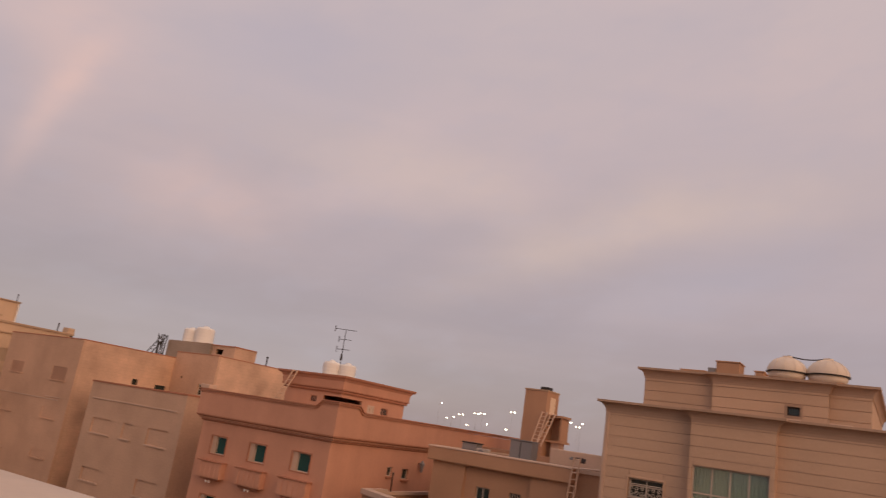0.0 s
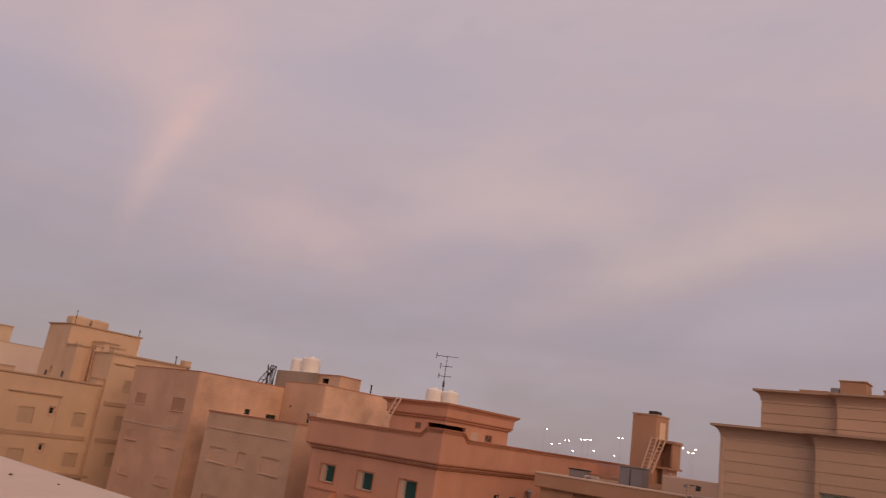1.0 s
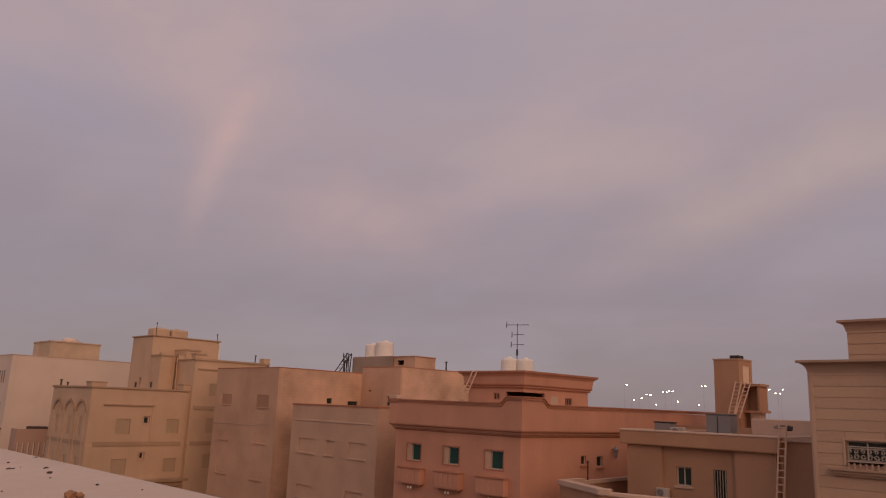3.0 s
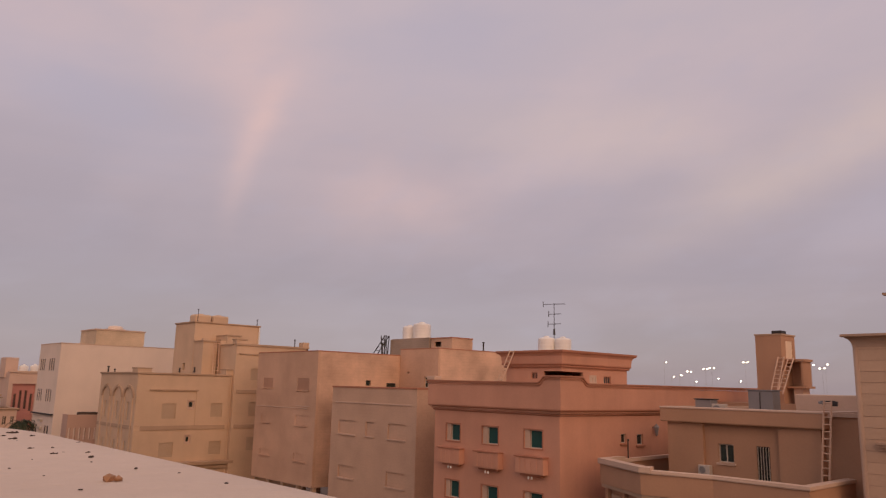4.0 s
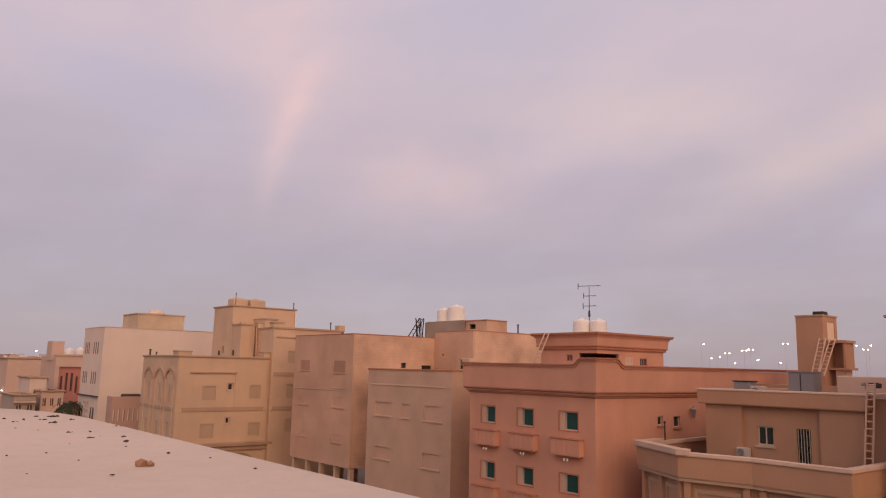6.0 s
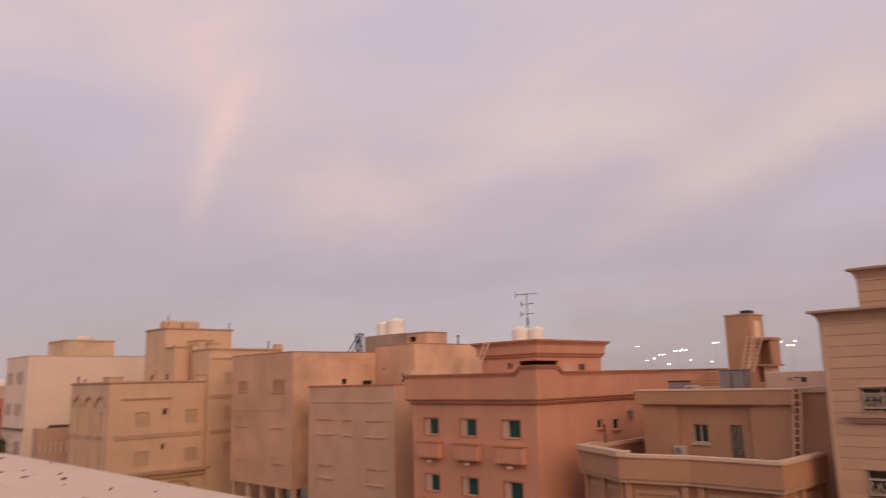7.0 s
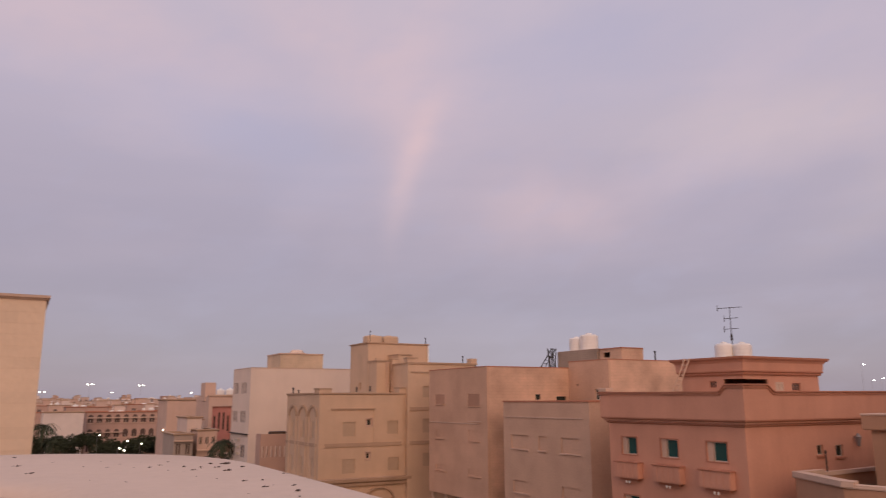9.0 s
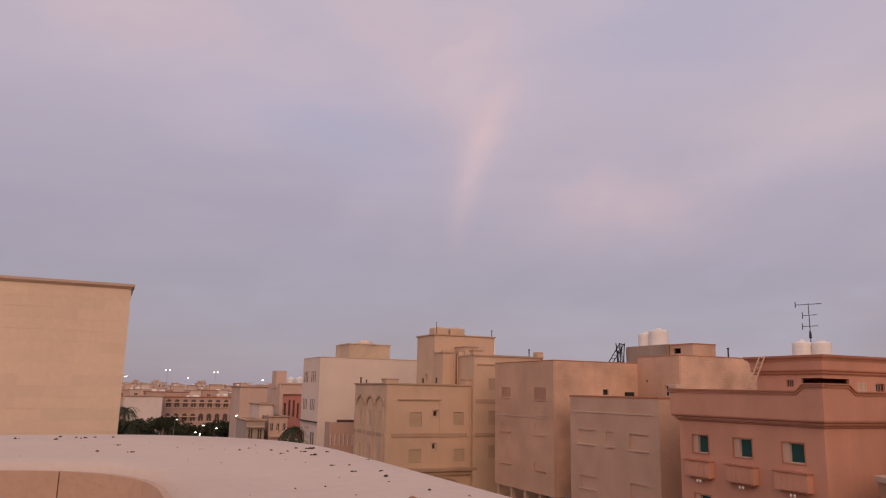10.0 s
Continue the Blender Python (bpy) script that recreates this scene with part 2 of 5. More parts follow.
def part(name, bm, mat, parent, label="", smooth=False):
    """Links a bmesh in world coordinates as one mesh under a thing or a part."""
    bmesh.ops.recalc_face_normals(bm, faces=bm.faces)
    me = bpy.data.meshes.new(name)
    bm.to_mesh(me)
    bm.free()
    me.materials.append(mat)
    if smooth:
        for p in me.polygons:
            p.use_smooth = True
    ob = new(name, me)
    if parent is not None:
        root = parent.matrix_basis if parent.parent is None else parent.parent.matrix_basis @ parent.matrix_basis
        ob.parent = parent
        ob.matrix_parent_inverse = root.inverted() if parent.parent is None else (parent.parent.matrix_basis @ parent.matrix_parent_inverse @ parent.matrix_basis).inverted()
    if label:
        tagged(ob, label)
    return ob


def box(bm, x0, x1, y0, y1, z0, z1, bevel=0.0):
    vs = [bm.verts.new(p) for p in ((x0, y0, z0), (x1, y0, z0), (x1, y1, z0), (x0, y1, z0), (x0, y0, z1), (x1, y0, z1), (x1, y1, z1), (x0, y1, z1))]
    fs = [bm.faces.new([vs[i] for i in q]) for q in ((0, 3, 2, 1), (4, 5, 6, 7), (0, 1, 5, 4), (1, 2, 6, 5), (2, 3, 7, 6), (3, 0, 4, 7))]
    if bevel:
        es = {e for f in fs for e in f.edges}
        bmesh.ops.bevel(bm, geom=list(es), offset=bevel, segments=2, affect="EDGES", profile=0.5)
    return bm


def fpt(face, c, a, z, d):
    """A point in a facade's own terms: along it a, up z, d proud of its plane c. Faces: 'S' looks to -y, 'E' looks to +x."""
    return (a, c - d, z) if face == "S" else (c + d, a, z)


def fbox(bm, face, c, a0, a1, z0, z1, d0, d1, bevel=0.0):
    if face == "S":
        return box(bm, a0, a1, c - d1, c - d0, z0, z1, bevel)
    return box(bm, c + d0, c + d1, a0, a1, z0, z1, bevel)


def fwall(bm, face, c, a0, a1, z0, z1, holes=(), thick=0.25):
    """A wall with thickness, its face in the plane c, and real openings through it: holes (a0, a1, z0, z1)."""
    ca = sorted({a0, a1, *[v for h in holes for v in h[:2] if a0 < v < a1]})
    cz = sorted({z0, z1, *[v for h in holes for v in h[2:4] if z0 < v < z1]})
    na, nz = len(ca) - 1, len(cz) - 1

    def solid(i, j):
        if not (0 <= i < na and 0 <= j < nz):
            return False
        a, z = (ca[i] + ca[i + 1]) / 2, (cz[j] + cz[j + 1]) / 2
        return not any(h[0] < a < h[1] and h[2] < z < h[3] for h in holes)

    cache = {}

    def vt(i, j, k):
        if (i, j, k) not in cache:
            cache[i, j, k] = bm.verts.new(fpt(face, c, ca[i], cz[j], -thick * k))
        return cache[i, j, k]

    for i in range(na):
        for j in range(nz):
            if not solid(i, j):
                continue
            for k in (0, 1):
                bm.faces.new([vt(i, j, k), vt(i + 1, j, k), vt(i + 1, j + 1, k), vt(i, j + 1, k)])
            for di, dj, p, q in ((-1, 0, (i, j), (i, j + 1)), (1, 0, (i + 1, j), (i + 1, j + 1)), (0, -1, (i, j), (i + 1, j)), (0, 1, (i, j + 1), (i + 1, j + 1))):
                if not solid(i + di, j + dj):
                    bm.faces.new([vt(*p, 0), vt(*q, 0), vt(*q, 1), vt(*p, 1)])
    return bm


def profile_ring(bm, rect, prof, close=True):
    """A moulding swept round a rectangle with mitred corners: prof is a chain of (outward, z)."""
    x0, x1, y0, y1 = rect
    loops = []
    for o, z in prof:
        loops.append([bm.verts.new(p) for p in ((x0 - o, y0 - o, z), (x1 + o, y0 - o, z), (x1 + o, y1 + o, z), (x0 - o, y1 + o, z))])
    n = len(loops)
    for k in range(n if close else n - 1):
        a, b = loops[k], loops[(k + 1) % n]
        for i in range(4):
            bm.faces.new([a[i], a[(i + 1) % 4], b[(i + 1) % 4], b[i]])
    return bm


def cyl(bm, p0, p1, r0, r1=None, seg=12, cap=True):
    """A tapered round bar from p0 to p1."""
    r1 = r0 if r1 is None else r1
    p0, p1 = Vector(p0), Vector(p1)
    d = (p1 - p0).normalized()
    u = d.orthogonal().normalized()
    v = d.cross(u)
    rings = []
    for p, r in ((p0, r0), (p1, r1)):
        rings.append([bm.verts.new(p + (u * math.cos(2 * math.pi * i / seg) + v * math.sin(2 * math.pi * i / seg)) * r) for i in range(seg)])
    for i in range(seg):
        bm.faces.new([rings[0][i], rings[0][(i + 1) % seg], rings[1][(i + 1) % seg], rings[1][i]])
    if cap:
        bm.faces.new(rings[0][::-1])
        bm.faces.new(rings[1])
    return bm


def lathe(bm, cx, cy, prof, seg=24):
    """A turned form about a vertical axis: prof is a chain of (radius, z)."""
    rings = []
    for r, z in prof:
        if r < 1e-4:
            rings.append([bm.verts.new((cx, cy, z))])
        else:
            rings.append([bm.verts.new((cx + r * math.cos(2 * math.pi * i / seg), cy + r * math.sin(2 * math.pi * i / seg), z)) for i in range(seg)])
    for a, b in zip(rings, rings[1:]):
        for i in range(seg):
            j = (i + 1) % seg
            if len(a) == 1:
                bm.faces.new([a[0], b[i], b[j]])
            elif len(b) == 1:
                bm.faces.new([a[i], a[j], b[0]])
            else:
                bm.faces.new([a[i], a[j], b[j], b[i]])
    return bm


def B():
    return bmesh.new()


def glazed(house, face, c, h, depth=0.12, glass=None, frame_mat=None, mullions=1, bar=0.05, rail=None, frame_label=""):
    """A glazed window set back in its opening h: an own frame, and panes between the bars."""
    a0, a1, z0, z1 = h
    glass, frame_mat = glass or M_GLASS, frame_mat or M_FRAME
    bm = B()
    d0, d1 = -depth - 0.06, -depth
    for q in ((a0, a0 + bar, z0, z1), (a1 - bar, a1, z0, z1), (a0 + bar, a1 - bar, z0, z0 + bar), (a0 + bar, a1 - bar, z1 - bar, z1)):
        fbox(bm, face, c, *q, d0, d1)
    cuts = [a0 + bar + (a1 - a0 - 2 * bar) * i / (mullions + 1) for i in range(mullions + 2)]
    for a in cuts[1:-1]:
        fbox(bm, face, c, a - bar / 2, a + bar / 2, z0 + bar, z1 - bar, d0, d1)
    rows = [z0 + bar, z1 - bar]
    for zr in rail or ():
        zz = z0 + (z1 - z0) * zr
        for i in range(mullions + 1):
            fbox(bm, face, c, cuts[i] + (bar / 2 if i else 0), cuts[i + 1] - (bar / 2 if i < mullions else 0), zz - bar / 2, zz + bar / 2, d0, d1)
        rows.insert(-1, zz)
    w = part("window", bm, frame_mat, house, frame_label)
    for i in range(mullions + 1):
        for z_a, z_b in zip(rows, rows[1:]):
            bm = B()
            fbox(bm, face, c, cuts[i] - 0.005, cuts[i + 1] + 0.005, z_a - 0.005, z_b + 0.005, d0 + 0.02, d0 + 0.035)
            part("pane", bm, glass, w)
    return w


def blind(house, face, c, h, mat, depth=0.10, name="shutter", label="", lines=0, sill=None):
    """A closed shutter or blocked opening, set back in the opening h."""
    a0, a1, z0, z1 = h
    bm = B()
    fbox(bm, face, c, a0, a1, z0, z1, -depth - 0.06, -depth)
    ob = part(name, bm, mat, house, label)
    for i in range(lines):
        z = z0 + (z1 - z0) * (i + 0.5) / lines
        k = (z1 - z0) / lines * 0.42
        part("slat", fbox(B(), face, c, a0 + 0.03, a1 - 0.03, z - k, z + k, -depth, -depth + 0.02), mat, ob)
    if sill is not None:
        bm = B()
        fbox(bm, face, c, a0 - 0.08, a1 + 0.08, z0 - 0.10, z0 - 0.005, -0.02, 0.09)
        part("sill", bm, sill, house)
    return ob


def shell(house, x0, x1, y0, y1, z0, z1, mat, south=(), east=(), roof_z=None, thick=0.25, east_mat=None):
    """Four walls with thickness and openings, and a roof slab."""
    for face, c, a0, a1, holes, m in (("S", y0, x0, x1, south, mat), ("E", x1, y0 + thick, y1 - thick, east, east_mat or mat)):
        part("wall", fwall(B(), face, c, a0, a1, z0, z1, holes, thick), m, house)
    part("wall", box(B(), x0, x1, y1 - thick, y1, z0, z1), mat, house)
    part("wall", box(B(), x0, x0 + thick, y0 + thick, y1 - thick, z0, z1), mat, house)
    rz = z1 - 0.9 if roof_z is None else roof_z
    part("roof", box(B(), x0 + thick, x1 - thick, y0 + thick, y1 - thick, rz - 0.25, rz), M_ROOF, house)


# ---------------------------------------------------------------- ground
bm = B()
bmesh.ops.create_grid(bm, x_segments=40, y_segments=40, size=4000)
ground = part("ground", bm, M_GROUND, None)
tagged(ground, "sandy level ground between the houses", "ground", kind="structure")
bm = B()
box(bm, -3000, 60, 14, 27, -0.3, 0.02)
tagged(part("road", bm, M_ROAD, None), "asphalt street in front of the houses", "road", kind="structure")


# ---------------------------------------------------------------- own roof: the parapet beside the camera
def offset_path(pts, radius, seg=10):
    """Rounds the corners of an open chain of plan points."""
    out = [Vector(pts[0])]
    for a, b, c in zip(pts, pts[1:], pts[2:]):
        a, b, c = Vector(a), Vector(b), Vector(c)
        p, q = b + (a - b).normalized() * radius, b + (c - b).normalized() * radius
        for i in range(seg + 1):
            t = i / seg
            out.append((1 - t) ** 2 * p + 2 * t * (1 - t) * b + t * t * q)
    out.append(Vector(pts[-1]))
    return out


def chain_wall(bm, pts, prof):
    """Sweeps a closed profile of (outward, z) along an open plan chain with mitred bends."""
    n = len(pts)
    V = [Vector(p) for p in pts]
    loops = []
    for i in range(n):
        d0 = (V[i] - V[i - 1]).normalized() if i else (V[1] - V[0]).normalized()
        d1 = (V[i + 1] - V[i]).normalized() if i < n - 1 else d0
        n0, n1 = Vector((d0.y, -d0.x)), Vector((d1.y, -d1.x))
        m = (n0 + n1).normalized()
        k = 1 / max(0.4, m.dot(n0))
        loops.append([bm.verts.new((V[i].x + m.x * o * k, V[i].y + m.y * o * k, z)) for o, z in prof])
    for a, b in zip(loops, loops[1:]):
        for j in range(len(prof)):
            q = (j + 1) % len(prof)
            bm.faces.new([a[j], a[q], b[q], b[j]])
    bm.faces.new(loops[0])
    bm.faces.new(loops[-1][::-1])
    return bm


def build_parapet():
    root = thing("parapet_wall", "whitewashed rooftop parapet with a broad rounded corner", "parapet", kind="structure")
    outer = offset_path([(9, 0.955), (-4.42, 1.01), (-4.44, -7)], 1.3, 24)
    inner = offset_path([(9, 0.19), (-2.90, 0.20), (-2.92, -7)], 0.70, 24)
    n = len(outer)
    bm = B()
    top, low = 12.75, 11.4
    grid = []
    steps = 14
    for i in range(n):
        row = []
        o, q = outer[i], inner[i]
        across = (q - o).normalized()
        wide = (q - o).length
        for k in range(steps + 1):
            f = k / steps
            s = f * wide
            p = o + across * s
            # rounded lips on both edges, and a slightly uneven top
            lip = min(s, wide - s)
            drop = 0.03 * (1 - min(1, lip / 0.07)) ** 2
            h = top - drop + 0.006 * noise.noise(Vector((p.x * 1.3, p.y * 1.3, 0))) * min(1, lip / 0.2)
            row.append((p.x, p.y, h))
        row = [(o.x, o.y, low - 8)] + row + [(q.x, q.y, low)]
        grid.append([bm.verts.new(p) for p in row])
    for a, b in zip(grid, grid[1:]):
        for k in range(len(a) - 1):
            bm.faces.new([a[k], a[k + 1], b[k + 1], b[k]])
    part("coping", bm, M_PARAPET, root, smooth=True)
    # tiles on the inner face, with open joints
    fine = []
    for p, q in zip(inner, inner[1:]):
        m = max(1, int((q - p).length / 0.08))
        fine += [p + (q - p) * j / m for j in range(m)]
    i, k = 0, 0
    while i < len(fine) - 6:
        j, run = i, 0.0
        while j < len(fine) - 1 and run < 0.42:
            run += (fine[j + 1] - fine[j]).length
            j += 1
        chain = [Vector(v) for v in fine[i:j + 1]]
        chain[-1] = chain[-1] + (chain[-2] - chain[-1]).normalized() * 0.006
        for z0, z1 in ((12.12, 12.722), (11.5, 12.11)):
            part("tile", chain_wall(B(), [tuple(v) for v in chain], [(-0.016, z0), (-0.016, z1), (0.01, z1), (0.01, z0)]), M_TILE, root)
        i = j
    bm = B()
    box(bm, -3.4, 9, -7, 0.5, 11.1, 11.4)
    tagged(part("floor", bm, M_ROOF, None), "rough screeded flat roof floor", "floor", kind="structure")
    # the house under the roof
    own = thing("house", "rendered house under the rooftop", "house")
    part("wall", box(B(), -3.6, 9, -12, 0.35, 0, 11.1), M_BEIGE, own)
    # stair head behind the camera closes the roof
    head = thing("stair_house", "rendered stair head on the flat roof", "stair house")
    part("wall", box(B(), 3, 8, -10, -5, 11.4, 14.2), M_BEIGE, head)
    # unseen plain houses, added to block low light from the lower fronts opposite
    for x_a, x_b, hh in ((-62, -46, 13.5), (-44.5, -30, 15), (11, 26, 14.5), (28, 44, 13.5), (46, 64, 14.5)):
        row = thing("house", "plain unseen house added to block low light", "house", "near row of houses")
        part("wall", box(B(), x_a, x_b, -14, -0.5, 0, hh), M_BEIGE, row)


build_parapet()


# ---------------------------------------------------------------- neighbour: honey stone wall on the near side of the street
def build_neighbour():
    h = thing("house", "tall house with a blank honey stone slab wall", "house")
    x1, y1 = -16.0, 0.47
    part("wall", box(B(), -28, x1 - 0.007, -14, y1 - 0.007, 0, 14.9), M_SLABJOINT, h)
    bm = B()
    profile_ring(bm, (-28, x1, -14, y1), [(-0.15, 14.88), (0.015, 14.88), (0.04, 14.91), (0.06, 14.92), (0.06, 14.97), (-0.15, 14.97)])
    part("cornice", bm, M_COPING, h)
    rng = random.Random(4)
    mesh_cache = {}
    z, row = 14.85, 0
    while z > 9.5:
        hh = 0.21
        first = True
        ya = y1
        while ya > -6.5:
            w = 0.9 if not (first and row % 2) else 0.45
            first = False
            key = (w,)
            if key not in mesh_cache:
                b2 = B()
                box(b2, -0.03, 0, -w + 0.003, 0, -hh + 0.003, 0)
                bmesh.ops.recalc_face_normals(b2, faces=b2.faces)
                me = bpy.data.meshes.new("slab")
                b2.to_mesh(me)
                b2.free()
                me.materials.append(M_SLAB)
                mesh_cache[key] = me
            ob = new("slab", mesh_cache[key])
            ob.parent = h
            ob.location = (x1 + rng.uniform(-0.003, 0.003), ya, z)
            ya -= w
        z -= hh
        row += 1


build_neighbour()


# ---------------------------------------------------------------- terracotta house
def build_terracotta():
    h = thing("house", "terracotta rendered house with moulded parapet and teal windows", "house")
    x0, x1, y0, y1 = -38.05, -27.5, 34.0, 58.0
    cols = [(-36.9, -35.6), (-33.6, -32.25), (-30.15, -28.75)]
    south = [(a, b, z, z + 1.05) for z in (9.6, 6.1, 2.4) for a, b in cols]
    east = [(39.9, 40.45, 9.85, 10.4), (41.6, 42.3, 9.7, 10.35)]
    shell(h, x0, x1, y0, y1, 0, 11.6, M_ORANGE, south, east, roof_z=11.6)
    for a, b, z_a, z_b in south:
        glazed(h, "S", y0, (a + 0.38, b, z_a, z_b), 0.14, M_TEAL, M_FRAME, 0, 0.06)
        blind(h, "S", y0, (a, a + 0.38, z_a, z_b), M_COPING, 0.06, "shutter", "pale folded shutter leaf")
        bm = B()
        for q in ((a - 0.07, a, z_a - 0.07, z_b + 0.07), (b, b + 0.07, z_a - 0.07, z_b + 0.07), (a, b, z_b, z_b + 0.07), (a, b, z_a - 0.07, z_a)):
            fbox(bm, "S", y0, *q, -0.01, 0.03)
        part("surround", bm, M_ORANGE_TRIM, h)
    # planter boxes under the windows, fluted, with a ledge and a bracket
    for z in (9.2, 5.7):
        for a, b in cols:
            a, b = a - 0.35, b + 0.40
            p = part("planter_box", fbox(B(), "S", y0, a, b, z - 1.0, z - 0.08, 0.0, 0.42, 0.02), M_ORANGE, h)
            bm = B()
            fbox(bm, "S", y0, a - 0.06, b + 0.06, z - 0.08, z, 0.0, 0.48, 0.015)
            part("ledge", bm, M_ORANGE_TRIM, p)
            for i in range(5):
                c = a + (b - a) * (i + 0.5) / 5
                part("flute", fbox(B(), "S", y0, c - 0.15, c + 0.15, z - 0.92, z - 0.14, 0.42, 0.445), M_ORANGE, p)
            m = (a + b) / 2
            bm = B()
            fbox(bm, "S", y0, a + 0.25, b - 0.25, z - 1.14, z - 1.0, 0.0, 0.26, 0.03)
            part("bracket", bm, M_ORANGE_TRIM, p)
            for s in (-0.12, 0.12):
                bm = B()
                lathe(bm, m + s, y0 - 0.30, [(0, z - 1.32), (0.05, z - 1.29), (0.065, z - 1.21), (0.03, z - 1.14), (0, z - 1.13)], 8)
                part("spotlight", bm, M_TANK, p, "small white spotlight")
    # cornice of stacked mouldings under the parapet band
    rect = (x0, x1, y0, y1)
    # dark outer layers and a light middle one paint the shade between mouldings
    for z_a, z_b, o in ((11.49, 11.60, 0.10), (11.62, 11.73, 0.22), (11.75, 11.87, 0.34)):
        bm = B()
        profile_ring(bm, rect, [(-0.2, z_a), (o - 0.05, z_a), (o, z_a + 0.05), (o, z_b), (-0.2, z_b)])
        part("moulding", bm, M_ORANGE if o == 0.22 else M_ORANGE_TRIM, h)
    bm = B()
    profile_ring(bm, rect, [(-0.1, 11.87), (0.36, 11.87), (0.36, 13.19), (0.14, 13.19), (0.14, 11.66), (-0.1, 11.66)])
    part("parapet", bm, M_ORANGE, h)

    # coping that climbs over the raised corner
    def coping_run(face, c, pts, lo, hi, d0, d1, name="coping", mat=M_ORANGE_TRIM):
        bm = B()
        rows = [[bm.verts.new(fpt(face, c, a, z + dz, d)) for d, dz in ((d0, lo), (d1, lo), (d1, hi), (d0, hi))] for a, z in pts]
        for p, q in zip(rows, rows[1:]):
            for k in range(4):
                bm.faces.new([p[k], p[(k + 1) % 4], q[(k + 1) % 4], q[k]])
        bm.faces.new(rows[0])
        bm.faces.new(rows[-1])
        part(name, bm, mat, h)
    run_s = [(x0 - 0.36, 13.22), (-28.75, 13.17), (-28.6, 13.23), (-28.35, 13.49), (-28.2, 13.55), (x1 + 0.36, 13.55)]
    run_e = [(y0 - 0.36, 13.55), (y0 + 1.45, 13.55), (y0 + 1.65, 13.49), (y0 + 1.95, 13.23), (y0 + 2.15, 13.17), (y1 + 0.36, 13.22)]
    # dark, light, dark: the coping's shadow lines are put into the layer colours
    for lo, hi, d1, trim in ((0.0, 0.075, 0.42, M_ORANGE_TRIM), (0.077, 0.14, 0.39, M_ORANGE), (0.142, 0.22, 0.48, M_ORANGE_TRIM)):
        coping_run("S", y0, [(run_s[0][0] - d1 + 0.36, 13.22)] + run_s[1:-1] + [(x1 + d1, 13.55)], lo, hi, 0.08, d1, mat=trim)
        coping_run("E", x1, [(y0 - 0.076, 13.55)] + run_e[1:], lo, hi, 0.08, d1, mat=trim)
    for k, hi in ((0.0, 0.10), (0.09, 0.20), (0.19, 0.30), (0.28, 0.362)):
        coping_run("S", y0, [(-28.64 + k, 13.185 + k * 0.01), (x1 + 0.357 - k * 0.01, 13.185 + k * 0.01)], 0.0, hi, 0.145 + k * 0.01, 0.357 - k * 0.01, "raised_parapet", M_ORANGE)
        coping_run("E", x1, [(y0 - 0.160 + k * 0.03, 13.186 + k * 0.01), (y0 + 2.02 - k, 13.186 + k * 0.01)], 0.0, hi, 0.145 + k * 0.01, 0.357 - k * 0.01, "raised_parapet", M_ORANGE)
    part("coping", box(B(), x0 - 0.48, x0 - 0.1, y0 - 0.07, y1 + 0.4, 13.19, 13.44), M_ORANGE_TRIM, h)
    part("corner_cap", box(B(), x0 - 0.44, x0 + 0.35, y0 - 0.44, y0 + 0.2, 13.442, 13.70, 0.04), M_COPING, h, "pale weathered corner cap")

    for a, b, z_a, z_b in east:
        glazed(h, "E", x1, (a, b, z_a, z_b), 0.12, M_GLASS, M_FRAME, 0, 0.05)
        part("sill", fbox(B(), "E", x1, a - 0.1, b + 0.1, z_a - 0.12, z_a - 0.02, -0.02, 0.10), M_ORANGE_TRIM, h)
    # roof house with a wide stepped eave
    p0, p1, q0, q1 = -39.6, -34.25, 42.55, 50.6
    bays = [(-35.9, p1, 13.2, 14.3), (-37.1, -36.5, 13.72, 14.2)]
    ebays = [(q0 + 0.2, 45.05, 13.2, 14.28), (45.8, 46.7, 13.5, 14.1), (47.6, 48.5, 13.5, 14.05)]
    for face, c, a0, a1, hs in (("S", q0, p0, p1, bays), ("E", p1, q0 + 0.2, q1 - 0.2, ebays)):
        part("roof_house_wall", fwall(B(), face, c, a0, a1, 11.6, 15.0, hs, 0.2), M_ORANGE, h)
        for hh in hs:
            if hh[2] > 13.3:
                pale = hh[0] == 45.8
                glazed(h, face, c, hh, 0.0 if pale else 0.08, M_FROSTED if pale else M_GLASS, M_COPING if pale else M_ORANGE_TRIM, 1 if pale else 2, 0.12 if pale else 0.06)
    part("roof_house_wall", box(B(), p0, p1, q1 - 0.2, q1, 11.6, 15.0), M_ORANGE, h)
    part("roof_house_wall", box(B(), p0, p0 + 0.2, q0 + 0.2, q1 - 0.2, 11.6, 15.0), M_ORANGE, h)
    r2 = (p0, p1, q0, q1)
    for prof, nm, m in (
        ([(-0.1, 14.55), (0.10, 14.55), (0.16, 14.62), (0.16, 14.72), (0.26, 14.78), (0.26, 14.86), (-0.1, 14.86)], "moulding", M_ORANGE_TRIM),
        ([(-0.1, 14.86), (0.24, 14.86), (0.30, 15.38), (0.42, 15.56), (-0.1, 15.56)], "eave", M_ORANGE),
        ([(-0.1, 15.56), (0.50, 15.56), (0.58, 15.66), (0.60, 15.78), (-0.1, 15.78)], "eave_edge", M_ORANGE_TRIM),
    ):
        bm = B()
        profile_ring(bm, r2, prof)
        part(nm, bm, m, h)
    part("roof", box(B(), p0 + 0.05, p1 - 0.05, q0 + 0.05, q1 - 0.05, 15.2, 15.6), M_ROOF, h)
